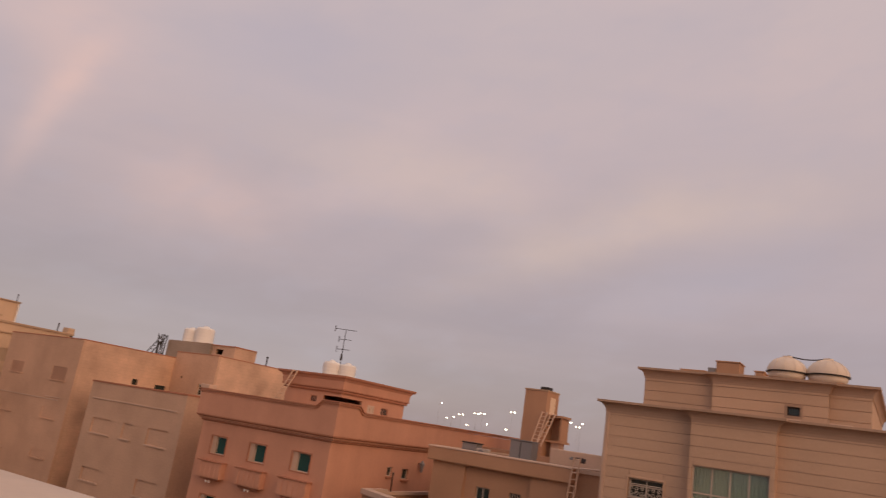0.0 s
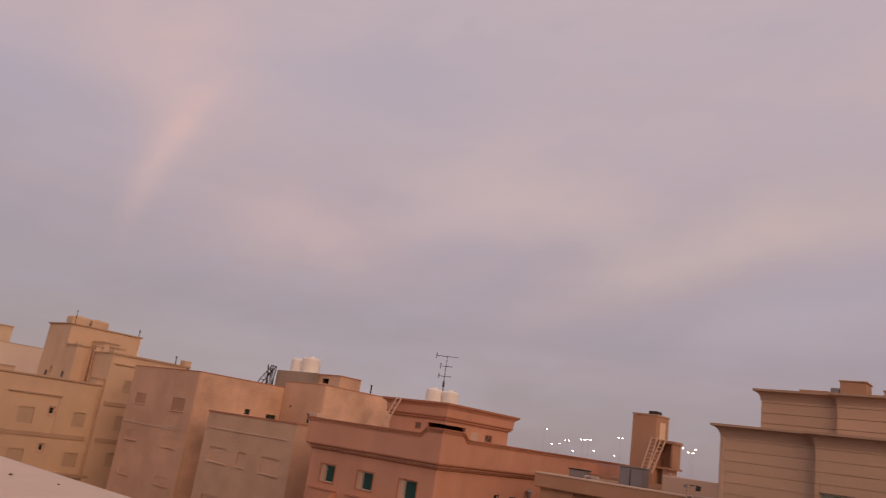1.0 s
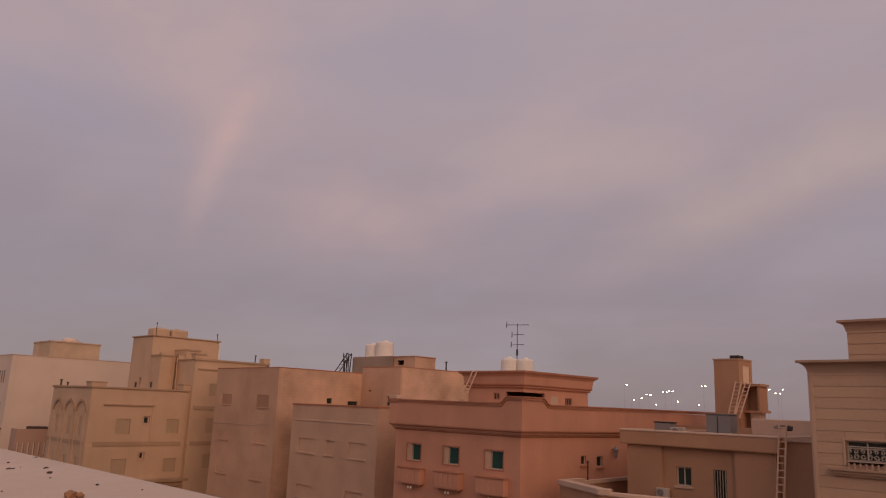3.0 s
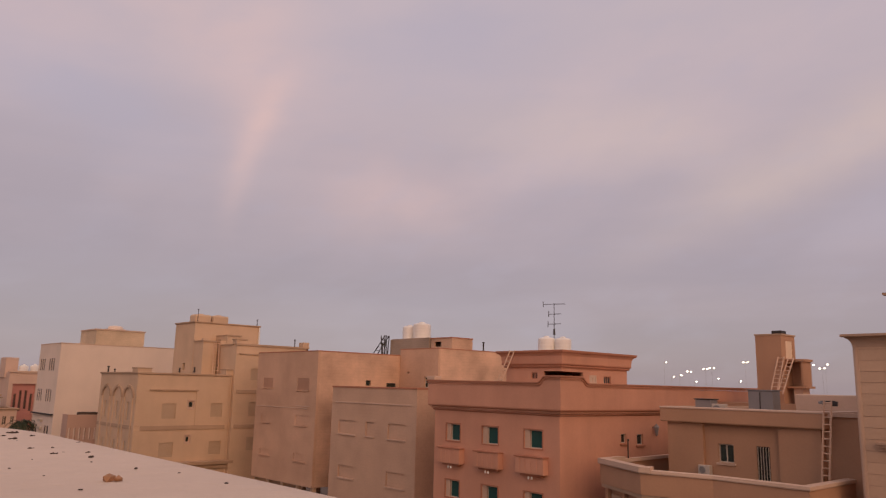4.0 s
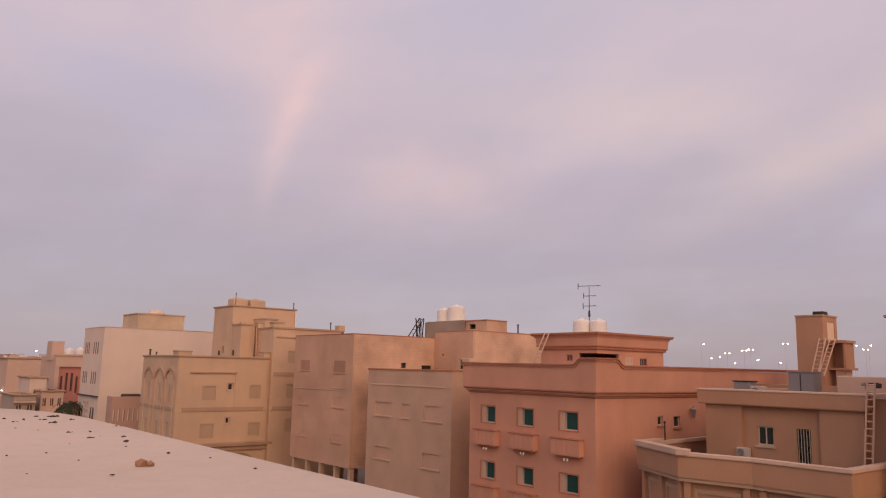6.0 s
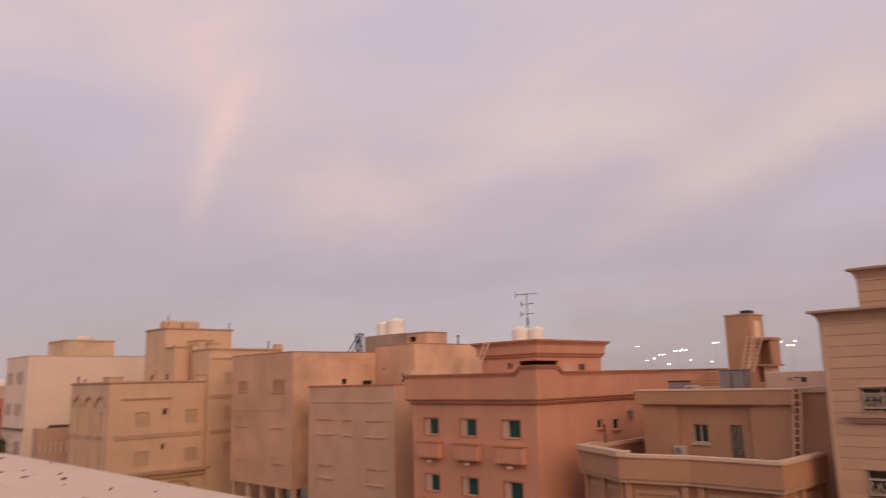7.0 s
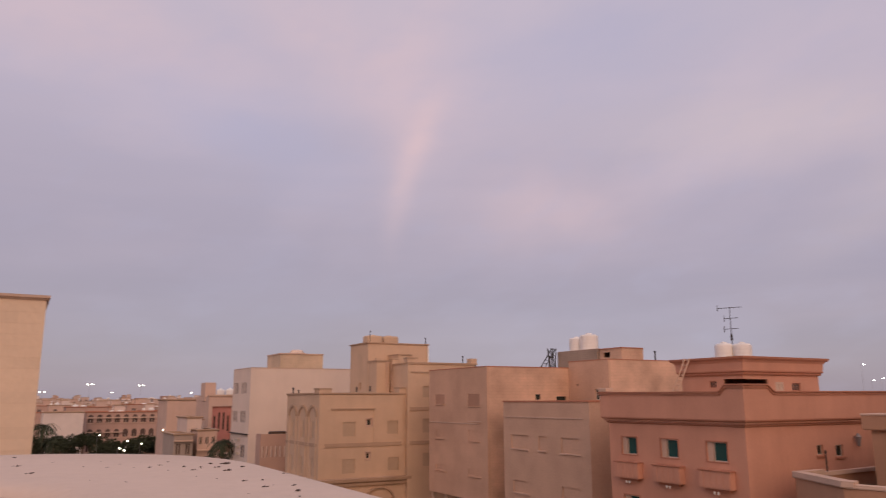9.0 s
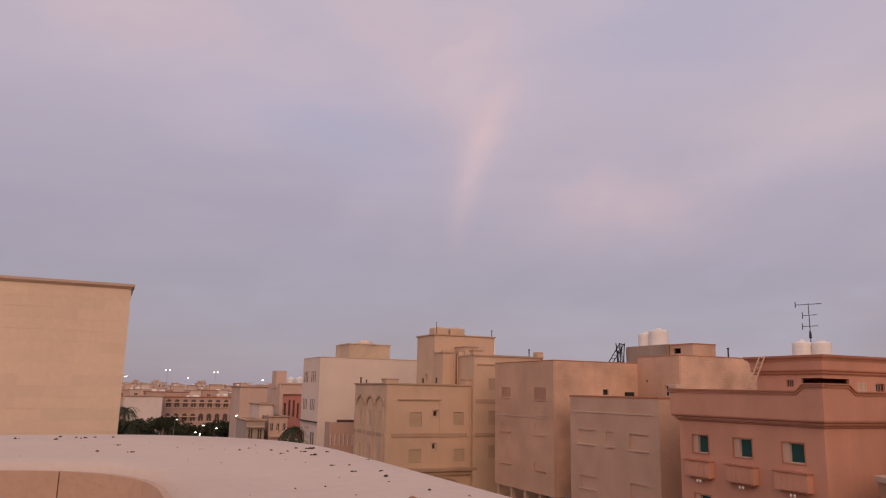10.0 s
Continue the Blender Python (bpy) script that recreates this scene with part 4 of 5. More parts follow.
# ---------------------------------------------------------------- cream house with slit windows
def build_cream_far():
    h = thing("house", "pale cream rendered house with slit windows and blank flank", "house")
    x0, x1, y0, y1 = -109.0, -100.0, 27.4, 50.0
    south = []
    for z in (13.9, 10.1):
        for c in (-107.9, -107.1, -106.3, -104.0, -103.1, -102.2):
            south.append((c - 0.22, c + 0.22, z, z + 1.5))
    for c in (-108, -106.9, -103.0, -101.9):
        south.append((c - 0.35, c + 0.35, 5.6, 7.2))
    shell(h, x0, x1, y0, y1, 0, 17.2, M_WHITE, south)
    for w in south:
        glazed(h, "S", y0, w, 0.02, M_TOWNGLASS, M_TOWNGLASS, 0, 0.05)
    bm = B()
    profile_ring(bm, (x0, x1, y0, y1), [(-0.28, 17.2), (0.04, 17.2), (0.04, 17.3), (-0.28, 17.3)])
    part("coping", bm, M_COPING, h)
    course_line(h, "S", y0, x0, x1, 8.6, M_DARKFRAME, 0.35, 0.14, "ledge")
    for i in range(3):
        part("canopy_slat", fbox(B(), "S", y0, -105.6, -104.2, 7.6 - i * 0.9, 7.9 - i * 0.9, 0.0, 0.3), M_FRAME, h)
    r = thing("roof_room", "sand stone stair room on the cream house", "roof room")
    part("wall", fwall(B(), "E", -102.6, 32.15, 38.4, 16.1, 19.3, (), 0.25), M_BUFFSTONE, r)
    part("wall", fwall(B(), "S", 32.15, -108.9, -102.85, 16.1, 19.3, (), 0.25), M_BUFFSTONE, r)
    part("roof", box(B(), -108.9, -102.5, 32.05, 38.5, 19.3, 19.45), M_COPING, r)
    d = thing("roof_dome", "low pale round lid on a roof room", "dome")
    part("dome", lathe(B(), -105, 35.3, [(0, 19.45), (1.3, 19.45), (1.35, 19.65), (0.95, 19.7), (0.92, 19.95), (0.6, 20.1), (0, 20.14)], 20), M_WHITE, d)
    g = thing("garden_house", "low rosy block outhouse with a dark cover", "outhouse")
    part("wall", fwall(B(), "E", -92.0, 26.75, 30.4, 0, 8.95, [(26.95 + 0.55 * i, 27.15 + 0.55 * i, 6.2, 7.5) for i in range(6)], 0.25), M_FAR[2], g)
    part("wall", fwall(B(), "S", 26.75, -94.0, -92.25, 0, 8.95, (), 0.25), M_FAR[2], g)
    part("roof", box(B(), -94.0, -92.25, 27.0, 30.4, 8.3, 8.5), M_ROOF, g)
    part("cover", box(B(), -93.9, -92.6, 28.2, 30.2, 8.52, 9.2, 0.12), M_STONE, g, "dark tarpaulin cover")


build_cream_far()


# ---------------------------------------------------------------- tan house with a curved terrace
TERRACE = [(-26.1, 44.0), (-25.5, 35.0), (-21.5, 32.78), (-18.1, 33.5), (-13.7, 33.3), (-13.7, 38.4)]


def build_tan():
    h = thing("house", "tan rendered house with a curved walled terrace", "house")
    part("terrace_wall", chain_wall(B(), TERRACE, [(0.0, 8.05), (0.0, 9.05), (-0.30, 9.05), (-0.30, 8.05)]), M_TERRACE, h)
    part("terrace_coping", chain_wall(B(), TERRACE, [(0.05, 9.05), (0.07, 9.10), (0.05, 9.22), (-0.36, 9.24), (-0.38, 9.05)]), M_COPING, h)
    raised = [(-25.63, 37.0), (-25.5, 35.0), (-21.5, 32.78), (-21.0, 32.89)]
    part("raised_coping", chain_wall(B(), raised, [(0.10, 9.06), (0.13, 9.12), (0.11, 9.36), (-0.42, 9.38), (-0.42, 9.06)]), M_COPING, h)
    part("lower_wall", chain_wall(B(), TERRACE, [(-0.40, 0), (-0.40, 8.05), (-0.70, 8.05), (-0.70, 0)]), M_TERRACE, h)
    part("soffit_band", chain_wall(B(), TERRACE, [(-0.06, 7.86), (-0.06, 8.045), (-0.41, 8.045), (-0.41, 7.86)]), M_YELLOW_TRIM, h)
    bm = B()
    vs = [bm.verts.new((x, y, 8.1)) for x, y in [(-25.8, 44.0), (-25.2, 35.2), (-21.4, 33.12), (-18.1, 33.82), (-14.0, 33.62), (-14.0, 38.4), (-14.0, 44)]]
    bm.faces.new(vs)
    bmesh.ops.solidify(bm, geom=list(bm.faces), thickness=0.2)
    part("terrace_floor", bm, M_ROOF, h)
    # pilasters and framed panels of the lower storey
    for a, b in zip(TERRACE[1:-1], TERRACE[2:]):
        a, b = Vector(a), Vector(b)
        d = (b - a).normalized()
        nrm = Vector((d.y, -d.x))
        L_ = (b - a).length
        k = max(1, round(L_ / 3.0))
        for i in range(k + 1):
            c = a + d * (0.35 + (L_ - 0.7) * i / k) - nrm * 0.40
            m = Matrix.Translation((c.x, c.y, 0)) @ Matrix.Rotation(math.atan2(d.y, d.x), 4, "Z")
            bm = box(B(), -0.16, 0.16, -0.22, 0.0, 0, 7.86, 0.02)
            bmesh.ops.transform(bm, matrix=m, verts=bm.verts)
            part("pilaster", bm, M_TERRACE, h)
            if i < k:
                w = (L_ - 0.7) / k
                bm = B()
                for q in ((0.3, w - 0.3, 7.35, 7.55), (0.3, 0.45, 4.6, 7.35), (w - 0.45, w - 0.3, 4.6, 7.35)):
                    box(bm, q[0], q[1], -0.07, 0.0, q[2], q[3])
                bmesh.ops.transform(bm, matrix=m, verts=bm.verts)
                part("panel_frame", bm, M_YELLOW_TRIM, h)
    # roof room
    x0, x1, y0, y1 = -23.55, -15.0, 38.15, 58.0
    niche = (-21.1, -17.05, 8.11, 11.35)
    part("wall", fwall(B(), "S", y0, x0 + 0.35, x1, 0, 11.4, [niche], 0.20), M_TERRACE, h)
    holes = [(-20.35, -19.5, 9.42, 10.38), (-18.3, -17.6, 8.12, 10.38)]
    part("wall", fwall(B(), "S", y0 + 0.2, x0 + 0.35, x1 - 0.05, 0, 11.4, holes, 0.20), M_TERRACE, h)
    part("wall", fwall(B(), "E", x1, y0 + 0.2, y1, 0, 11.4, (), 0.25), M_TERRACE, h)
    part("wall", box(B(), x0 + 0.35, x0 + 0.6, y0 + 0.4, y1, 0, 11.4), M_TERRACE, h)
    part("wall", box(B(), x0 + 0.6, x1 - 0.25, y1 - 0.25, y1 - 0.002, 0, 11.4), M_TERRACE, h)
    part("roof", box(B(), x0 + 0.6, x1 - 0.25, y0 + 0.4, y1 - 0.25, 11.2, 11.4), M_ROOF, h)
    rect = (x0 + 0.3, x1, y0, y1)
    bm = B()
    profile_ring(bm, rect, [(-0.3, 11.4), (0.22, 11.4), (0.25, 11.46), (0.25, 12.12), (-0.1, 12.12), (-0.1, 11.42)])
    part("parapet", bm, M_TERRACE, h)
    bm = B()
    profile_ring(bm, rect, [(-0.14, 12.12), (0.27, 12.12), (0.29, 12.16), (0.27, 12.22), (-0.14, 12.24)])
    part("coping", bm, M_COPING, h)
    w = glazed(h, "S", y0 + 0.2, holes[0], 0.10, M_GLASS, M_FRAME, 1, 0.06)
    part("sill", fbox(B(), "S", y0 + 0.2, -20.45, -19.4, 9.30, 9.41, -0.02, 0.08), M_COPING, h)
    d = glazed(h, "S", y0 + 0.2, holes[1], 0.10, M_GLASS, M_DARKFRAME, 2, 0.07, (0.5,))
    for i in range(5):
        a = -18.3 + 0.70 * (i + 0.5) / 5
        part("bar", cyl(B(), (a, y0 + 0.24, 8.2), (a, y0 + 0.24, 10.35), 0.018, seg=6), M_FRAME, d)
    # wing set back to the side
    q0 = 38.6
    part("wing_wall", fwall(B(), "S", q0, -14.98, -12.6, 0, 12.0, (), 0.25), M_TERRACE, h)
    part("wing_coping", box(B(), -14.98, -12.6, q0 - 0.15, q0 + 0.3, 12.0, 12.2), M_COPING, h)
    part("wing_roof", box(B(), -14.98, -12.6, q0 + 0.3, 58, 11.2, 11.4), M_ROOF, h)


build_tan()
ladder((-14.7, 37.4, 8.12), (-14.45, 37.8, 12.75), 0.34, (1, 0, 0), 14, M_LADDER, "tan painted steel ladder up to a flat roof")


def ac_unit(x, y, z, w=0.75, d=0.32, hh=0.52, label="pale split air conditioner unit on a wall bracket"):
    t = thing("air_conditioner", label, "air conditioner", "air conditioners")
    part("casing", box(B(), x, x + w, y, y + d, z, z + hh, 0.03), M_UNIT, t)
    cx, cz = x + w * 0.38, z + hh / 2
    bm = B()
    r = hh * 0.40
    n = 16
    a = [bm.verts.new((cx + r * math.cos(2 * math.pi * i / n), y - 0.012, cz + r * math.sin(2 * math.pi * i / n))) for i in range(n)]
    b = [bm.verts.new((cx + r * 0.86 * math.cos(2 * math.pi * i / n), y - 0.03, cz + r * 0.86 * math.sin(2 * math.pi * i / n))) for i in range(n)]
    c = [bm.verts.new((cx + r * 0.80 * math.cos(2 * math.pi * i / n), y - 0.004, cz + r * 0.80 * math.sin(2 * math.pi * i / n))) for i in range(n)]
    for p, q in ((a, b), (b, c)):
        for i in range(n):
            bm.faces.new([p[i], p[(i + 1) % n], q[(i + 1) % n], q[i]])
    part("fan_ring", bm, M_METAL, t)
    bm = B()
    lathe_pts = [bm.verts.new((cx + r * 0.8 * math.cos(2 * math.pi * i / n), y - 0.006, cz + r * 0.8 * math.sin(2 * math.pi * i / n))) for i in range(n)]
    bm.faces.new(lathe_pts)
    part("fan_grille", bm, M_METAL, t)
    for s in (0.1, w - 0.14):
        part("foot", box(B(), x + s, x + s + 0.05, y - 0.02, y + d, z - 0.06, z), M_DARKFRAME, t)
    return t


ac_unit(-21.35, 37.95, 8.75, 0.68, 0.30, 0.48)
ac = ac_unit(-21.75, 40.4, 11.85, 0.8, 0.35, 0.55, "pale split air conditioner unit on a roof stand")
part("stand", box(B(), -21.7, -20.95, 40.42, 40.72, 11.4, 11.79), M_METAL, ac)
t = thing("roof_cooler", "dark square rooftop cooler", "cooler")
part("casing", box(B(), -23.1, -22.1, 41.0, 41.8, 11.4, 12.6, 0.04), M_METAL, t)
part("lid", box(B(), -23.15, -22.05, 40.95, 41.85, 12.6, 12.67, 0.02), M_DARKFRAME, t)
t = thing("duct_box", "grey sheet metal duct box on a flat roof", "duct box")
part("casing", box(B(), -21.35, -19.85, 44.0, 45.0, 11.4, 13.2, 0.05), M_METAL, t)
part("seam", box(B(), -20.65, -20.59, 43.985, 44.0, 11.6, 13.1), M_DARKFRAME, t)
part("lid", box(B(), -21.4, -19.8, 43.95, 45.05, 13.2, 13.26), M_METAL, t)


def build_rear():
    h = thing("house", "tan house behind with a pale roof mound and stair tower", "house")
    part("wall", box(B(), -27.0, -12.4, 51.0, 66.0, 0, 12.4), M_TERRACE, h)
    # plain box in place of the pale tarp-like mound on the roof
    part("roof_wall", box(B(), -20.5, -13.4, 48.5, 50.9, 0, 13.05, 0.06), M_COPING, h)
    part("tower_wall", fwall(B(), "S", 52.0, -24.5, -22.7, 12.4, 17.05, (), 0.2), M_TERRACE, h)
    part("tower_wall", fwall(B(), "E", -22.7, 52.2, 54.2, 12.4, 17.05, [(52.7, 53.8, 15.4, 16.7)], 0.2), M_TERRACE, h)
    part("tower_wall", box(B(), -24.5, -22.9, 54.0, 54.2, 12.4, 17.05), M_YELLOW, h)
    part("tower_panel", fbox(B(), "E", -22.7, 52.7, 53.8, 15.4, 16.7, -0.12, -0.04), M_SLAB, h, "pale infill panel")
    part("tower_cap", box(B(), -24.55, -22.65, 51.95, 54.25, 17.05, 17.15), M_YELLOW_TRIM, h)
    part("balcony_slab", box(B(), -22.68, -21.45, 52.5, 54.0, 15.25, 15.42), M_TERRACE, h)
    part("balcony_slab", box(B(), -22.68, -21.4, 52.5, 54.0, 13.45, 13.60), M_TERRACE, h)
    part("balcony_wall", box(B(), -22.68, -21.6, 53.5, 54.0, 13.60, 15.25), M_TERRACE, h)
    part("balcony_post", box(B(), -21.72, -21.58, 52.6, 53.5, 13.60, 15.25), M_TERRACE, h)
    part("balcony_post", box(B(), -22.3, -21.7, 52.7, 53.8, 12.4, 13.45), M_COPING, h)
    v = thing("roof_vent", "small dark vent box on a stair tower", "vent box")
    part("casing", box(B(), -23.6, -22.9, 52.6, 53.4, 17.15, 17.42, 0.05), M_DARKFRAME, v)


build_rear()
ladder((-22.95, 50.98, 13.05), (-22.7, 51.9, 15.55), 0.42, (1, 0, 0), 9)
ladder((-22.48, 50.9, 13.05), (-22.25, 52.4, 15.5), 0.36, (1, 0, 0), 9)
t = thing("floodlight", "small dark floodlight on a roof post", "floodlight")
part("post", cyl(B(), (-14.75, 38.0, 12.22), (-14.75, 38.0, 12.72), 0.03, seg=8), M_DARKFRAME, t)
part("arm", cyl(B(), (-14.85, 38.0, 12.72), (-14.2, 38.0, 12.74), 0.028, seg=8), M_DARKFRAME, t)
bm = box(B(), -0.16, 0.16, -0.05, 0.05, -0.11, 0.11, 0.02)
bmesh.ops.transform(bm, matrix=Matrix.Translation((-14.22, 37.95, 12.62)) @ Matrix.Rotation(radians(-25), 4, "X"), verts=bm.verts)
part("lamp_housing", bm, M_DARKFRAME, t)
part("bracket_box", box(B(), -14.95, -14.6, 37.94, 38.06, 12.6, 12.72, 0.02), M_METAL, t)


# ---------------------------------------------------------------- tall cream stone house
def scroll_grille(h, x0, x1, z0, z1, y):
    """Wrought scrolls between two bars."""
    g = part("grille", box(B(), x0, x1, y - 0.02, y + 0.02, z0, z0 + 0.04), M_FRAME, h, "pale wrought iron scroll grille")
    part("bar", box(B(), x0, x1, y - 0.02, y + 0.02, z1 - 0.04, z1), M_FRAME, g)
    n = 6
    w = (x1 - x0) / n
    for i in range(n):
        cx = x0 + w * (i + 0.5)
        for k, (cz, r) in enumerate(((z0 + (z1 - z0) * 0.33, w * 0.44), (z0 + (z1 - z0) * 0.68, w * 0.34))):
            bm = B()
            pts = []
            turns = 1.6
            for j in range(22):
                a = (1 if i % 2 else -1) * 2 * math.pi * turns * j / 21 + k * math.pi
                rr = r * (1 - 0.62 * j / 21)
                pts.append(Vector((cx + rr * math.cos(a), y, cz + rr * math.sin(a))))
            for p, q in zip(pts, pts[1:]):
                cyl(bm, p, q, 0.014, seg=4, cap=False)
            part("scroll", bm, M_FRAME, g)


def build_cream_stone():
    h = thing("house", "tall cream stone-clad house with grooved courses and coved cornice", "house")
    x0, x1, y0, y1 = -12.5, 7.0, 36.0, 56.0
    bay0, bay1, out = -8.36, -4.8, 0.45
    small = [(-11.15, -9.55, 11.25, 12.25), (-11.3, -9.4, 7.65, 8.8)]
    big = [(-8.2, -5.0, 11.03, 13.25), (-8.2, -5.0, 6.6, 9.1)]
    right = [(-3.0, -1.4, 11.25, 12.25), (-3.0, -1.4, 7.65, 8.8)]
    top = 15.14
    # solid wall behind the cladding
    part("wall", fwall(B(), "S", y0, x0, bay0, 0, top, small, 0.3), M_GROOVE, h)
    part("wall", fwall(B(), "S", y0 - out, bay0, bay1, 0, top, big, 0.3), M_GROOVE, h)
    part("wall", fwall(B(), "S", y0, bay1, x1, 0, top, right, 0.3), M_GROOVE, h)
    part("bay_cheek", box(B(), bay0, bay0 + 0.3, y0 - out + 0.3, y0 + 0.3, 0, top), M_CREAM, h)
    part("bay_cheek", box(B(), bay1 - 0.3, bay1, y0 - out + 0.3, y0 + 0.3, 0, top), M_CREAM, h)
    part("wall", box(B(), x0, x0 + 0.3, y0 + 0.3, y1, 0, top), M_CREAM, h)
    part("wall", box(B(), x1 - 0.3, x1, y0 + 0.3, y1, 0, top), M_CREAM, h)
    part("wall", box(B(), x0 + 0.3, x1 - 0.3, y1 - 0.3, y1, 0, top), M_CREAM, h)
    part("roof", box(B(), x0 + 0.3, x1 - 0.3, y0 + 0.3, y1 - 0.3, 14.9, 15.15), M_ROOF, h)
    # cladding in courses with open joints
    step, z = 0.48, 4.0
    while z < top - 0.05:
        z1 = min(z + step - 0.022, top)
        for c, a0, a1, hs in ((y0, x0 + 0.10, bay0 - 0.0, small), (y0 - out, bay0, bay1, big), (y0, bay1 + 0.0, x1, right)):
            hs2 = [q for q in hs if q[3] > z and q[2] < z1]
            cuts = [a0] + [v for q in sorted(hs2) for v in q[:2]] + [a1]
            for b0, b1 in zip(cuts[::2], cuts[1::2]):
                part("panel", fwall(B(), "S", c - 0.035, b0, b1, z, z1, (), 0.034), M_CREAM, h)
            for q in hs2:
                if q[2] - z > 0.05:
                    part("panel", fwall(B(), "S", c - 0.035, q[0] + 0.02, q[1] - 0.02, z, q[2], (), 0.034), M_CREAM, h)
                if z1 - q[3] > 0.05:
                    part("panel", fwall(B(), "S", c - 0.035, q[0] + 0.02, q[1] - 0.02, q[3], z1, (), 0.034), M_CREAM, h)
        z += step
    # rounded corner strip at the edge
    part("corner_strip", lathe(B(), x0 + 0.08, y0 + 0.06, [(0, 0), (0.14, 0), (0.14, top), (0, top)], 16), M_CREAM_TRIM, h, smooth=True)

    # coved cornice following the bay
    def cove(base, rise, reach):
        prof = [(-0.1, base)]
        for i in range(7):
            a = math.pi / 2 * i / 6
            prof.append((0.04 + reach * (1 - math.cos(a)), base + rise * math.sin(a)))
        return prof + [(0.07 + reach, base + rise + 0.02), (0.07 + reach, base + rise + 0.12), (-0.1, base + rise + 0.12)]
    chain = [(x0, y1), (x0, y0), (bay0, y0), (bay0, y0 - out), (bay1, y0 - out), (bay1, y0), (x1, y0)]
    part("cornice", chain_wall(B(), chain, cove(15.12, 0.45, 0.34)), M_CREAM_TRIM, h)
    part("roof_edge", box(B(), x0, x1, y0 + 0.1, y0 + 1.0, 15.2, 15.6), M_CREAM_TRIM, h)
    # windows
    for w in small + right:
        a, b, z_a, z_b = w
        glazed(h, "S", y0, (a, b, z_a + 0.15, z_b), 0.20, M_GLASS, M_FRAME, 1, 0.06, (0.62,))
        scroll_grille(h, a + 0.02, b - 0.02, z_a + 0.12, z_a + 0.78, y0 - 0.02)
        bm = B()
        for q in ((a - 0.10, a, z_a - 0.05, z_b + 0.10), (b, b + 0.10, z_a - 0.05, z_b + 0.10), (a, b, z_b, z_b + 0.10)):
            fbox(bm, "S", y0, *q, 0.0, 0.075, 0.02)
        part("surround", bm, M_CREAM, h)
        for k, (zz, e, d) in enumerate(((z_a - 0.22, 0.68, 0.34), (z_a - 0.34, 0.56, 0.26), (z_a - 0.44, 0.46, 0.18))):
            part("sill", fbox(B(), "S", y0, a - e, b + e * 0.75, zz - 0.05, zz + 0.06, 0.0, d, 0.015), M_CREAM_TRIM, h)
        for s in range(7):
            c = a + (b - a) * (s + 0.5) / 7
            part("baluster", lathe(B(), c, y0 - 0.14, [(0.0, z_a - 0.16), (0.05, z_a - 0.16), (0.03, z_a - 0.08), (0.055, z_a + 0.0), (0.03, z_a + 0.08), (0, z_a + 0.09)], 8), M_CREAM_TRIM, h)
    for w in big:
        a, b, z_a, z_b = w
        glazed(h, "S", y0 - out, w, 0.12, M_CLEAR, M_FRAME, 3, 0.06, (0.47,), "pale mullioned window frame")
        part("sill", fbox(B(), "S", y0 - out, a - 0.12, b + 0.12, z_a - 0.10, z_a - 0.005, 0.0, 0.14, 0.015), M_CREAM_TRIM, h)
        bm = B()
        n = 40
        for i in range(n):
            x = a + (b - a) * i / n
            xb = a + (b - a) * (i + 1) / n
            ya, yb = (y0 - out + 0.21 + 0.03 * (k % 2) for k in (i, i + 1))
            vs = [bm.verts.new(p) for p in ((x, ya, z_a), (xb, yb, z_a), (xb, yb, z_b), (x, ya, z_b))]
            bm.faces.new(vs)
        part("curtain", bm, M_SHEER, h, "pale gathered curtain behind the glass")
    # roof storey, set back behind the cornice
    p0, p1, q0, q1 = -11.25, -1.35, 37.6, 52.0
    mid = (-7.9, -3.0)
    pw = [(-4.66, -4.12, 16.0, 16.4)]
    part("roof_storey_wall", fwall(B(), "S", q0, p0, mid[0], 15.1, 17.3, (), 0.25), M_GROOVE, h)
    part("roof_storey_wall", fwall(B(), "S", q0 - 0.35, mid[0], mid[1], 15.1, 17.3, pw, 0.25), M_GROOVE, h)
    part("roof_storey_wall", fwall(B(), "S", q0, mid[1], p1, 15.1, 17.3, (), 0.25), M_CREAM, h)
    part("roof_storey_wall", box(B(), p0, p0 + 0.25, q0 + 0.25, q1, 15.1, 17.3), M_CREAM, h)
    part("roof_storey_wall", fwall(B(), "E", p1, q0 + 0.25, q1, 15.1, 17.3, (), 0.25), M_CREAM, h)
    part("roof", box(B(), p0 + 0.2, p1 - 0.2, q0, q1, 17.2, 17.5), M_ROOF, h)
    glazed(h, "S", q0 - 0.35, pw[0], 0.1, M_GLASS, M_DARKFRAME, 0, 0.07)
    bm = B()
    for q in ((-4.76, -4.66, 15.9, 16.5), (-4.12, -4.02, 15.9, 16.5), (-4.66, -4.12, 16.4, 16.5), (-4.66, -4.12, 15.9, 16.0)):
        fbox(bm, "S", q0 - 0.35, *q, 0.0, 0.05)
    part("surround", bm, M_CREAM_TRIM, h)
    z = 15.1
    while z < 17.2:
        for c, a0, a1, hs in ((q0, p0 + 0.02, mid[0], ()), (q0 - 0.35, mid[0], mid[1], pw), (q0, mid[1], p1, ())):
            hs2 = [w for w in hs if w[3] > z and w[2] < z + 0.45]
            part("panel", fwall(B(), "S", c - 0.035, a0, a1, z, min(z + 0.45, 17.3), hs2, 0.034), M_CREAM, h)
        z += 0.48
    chain = [(p0, q1), (p0, q0), (mid[0], q0), (mid[0], q0 - 0.35), (mid[1], q0 - 0.35), (mid[1], q0), (p1, q0), (p1, q1)]
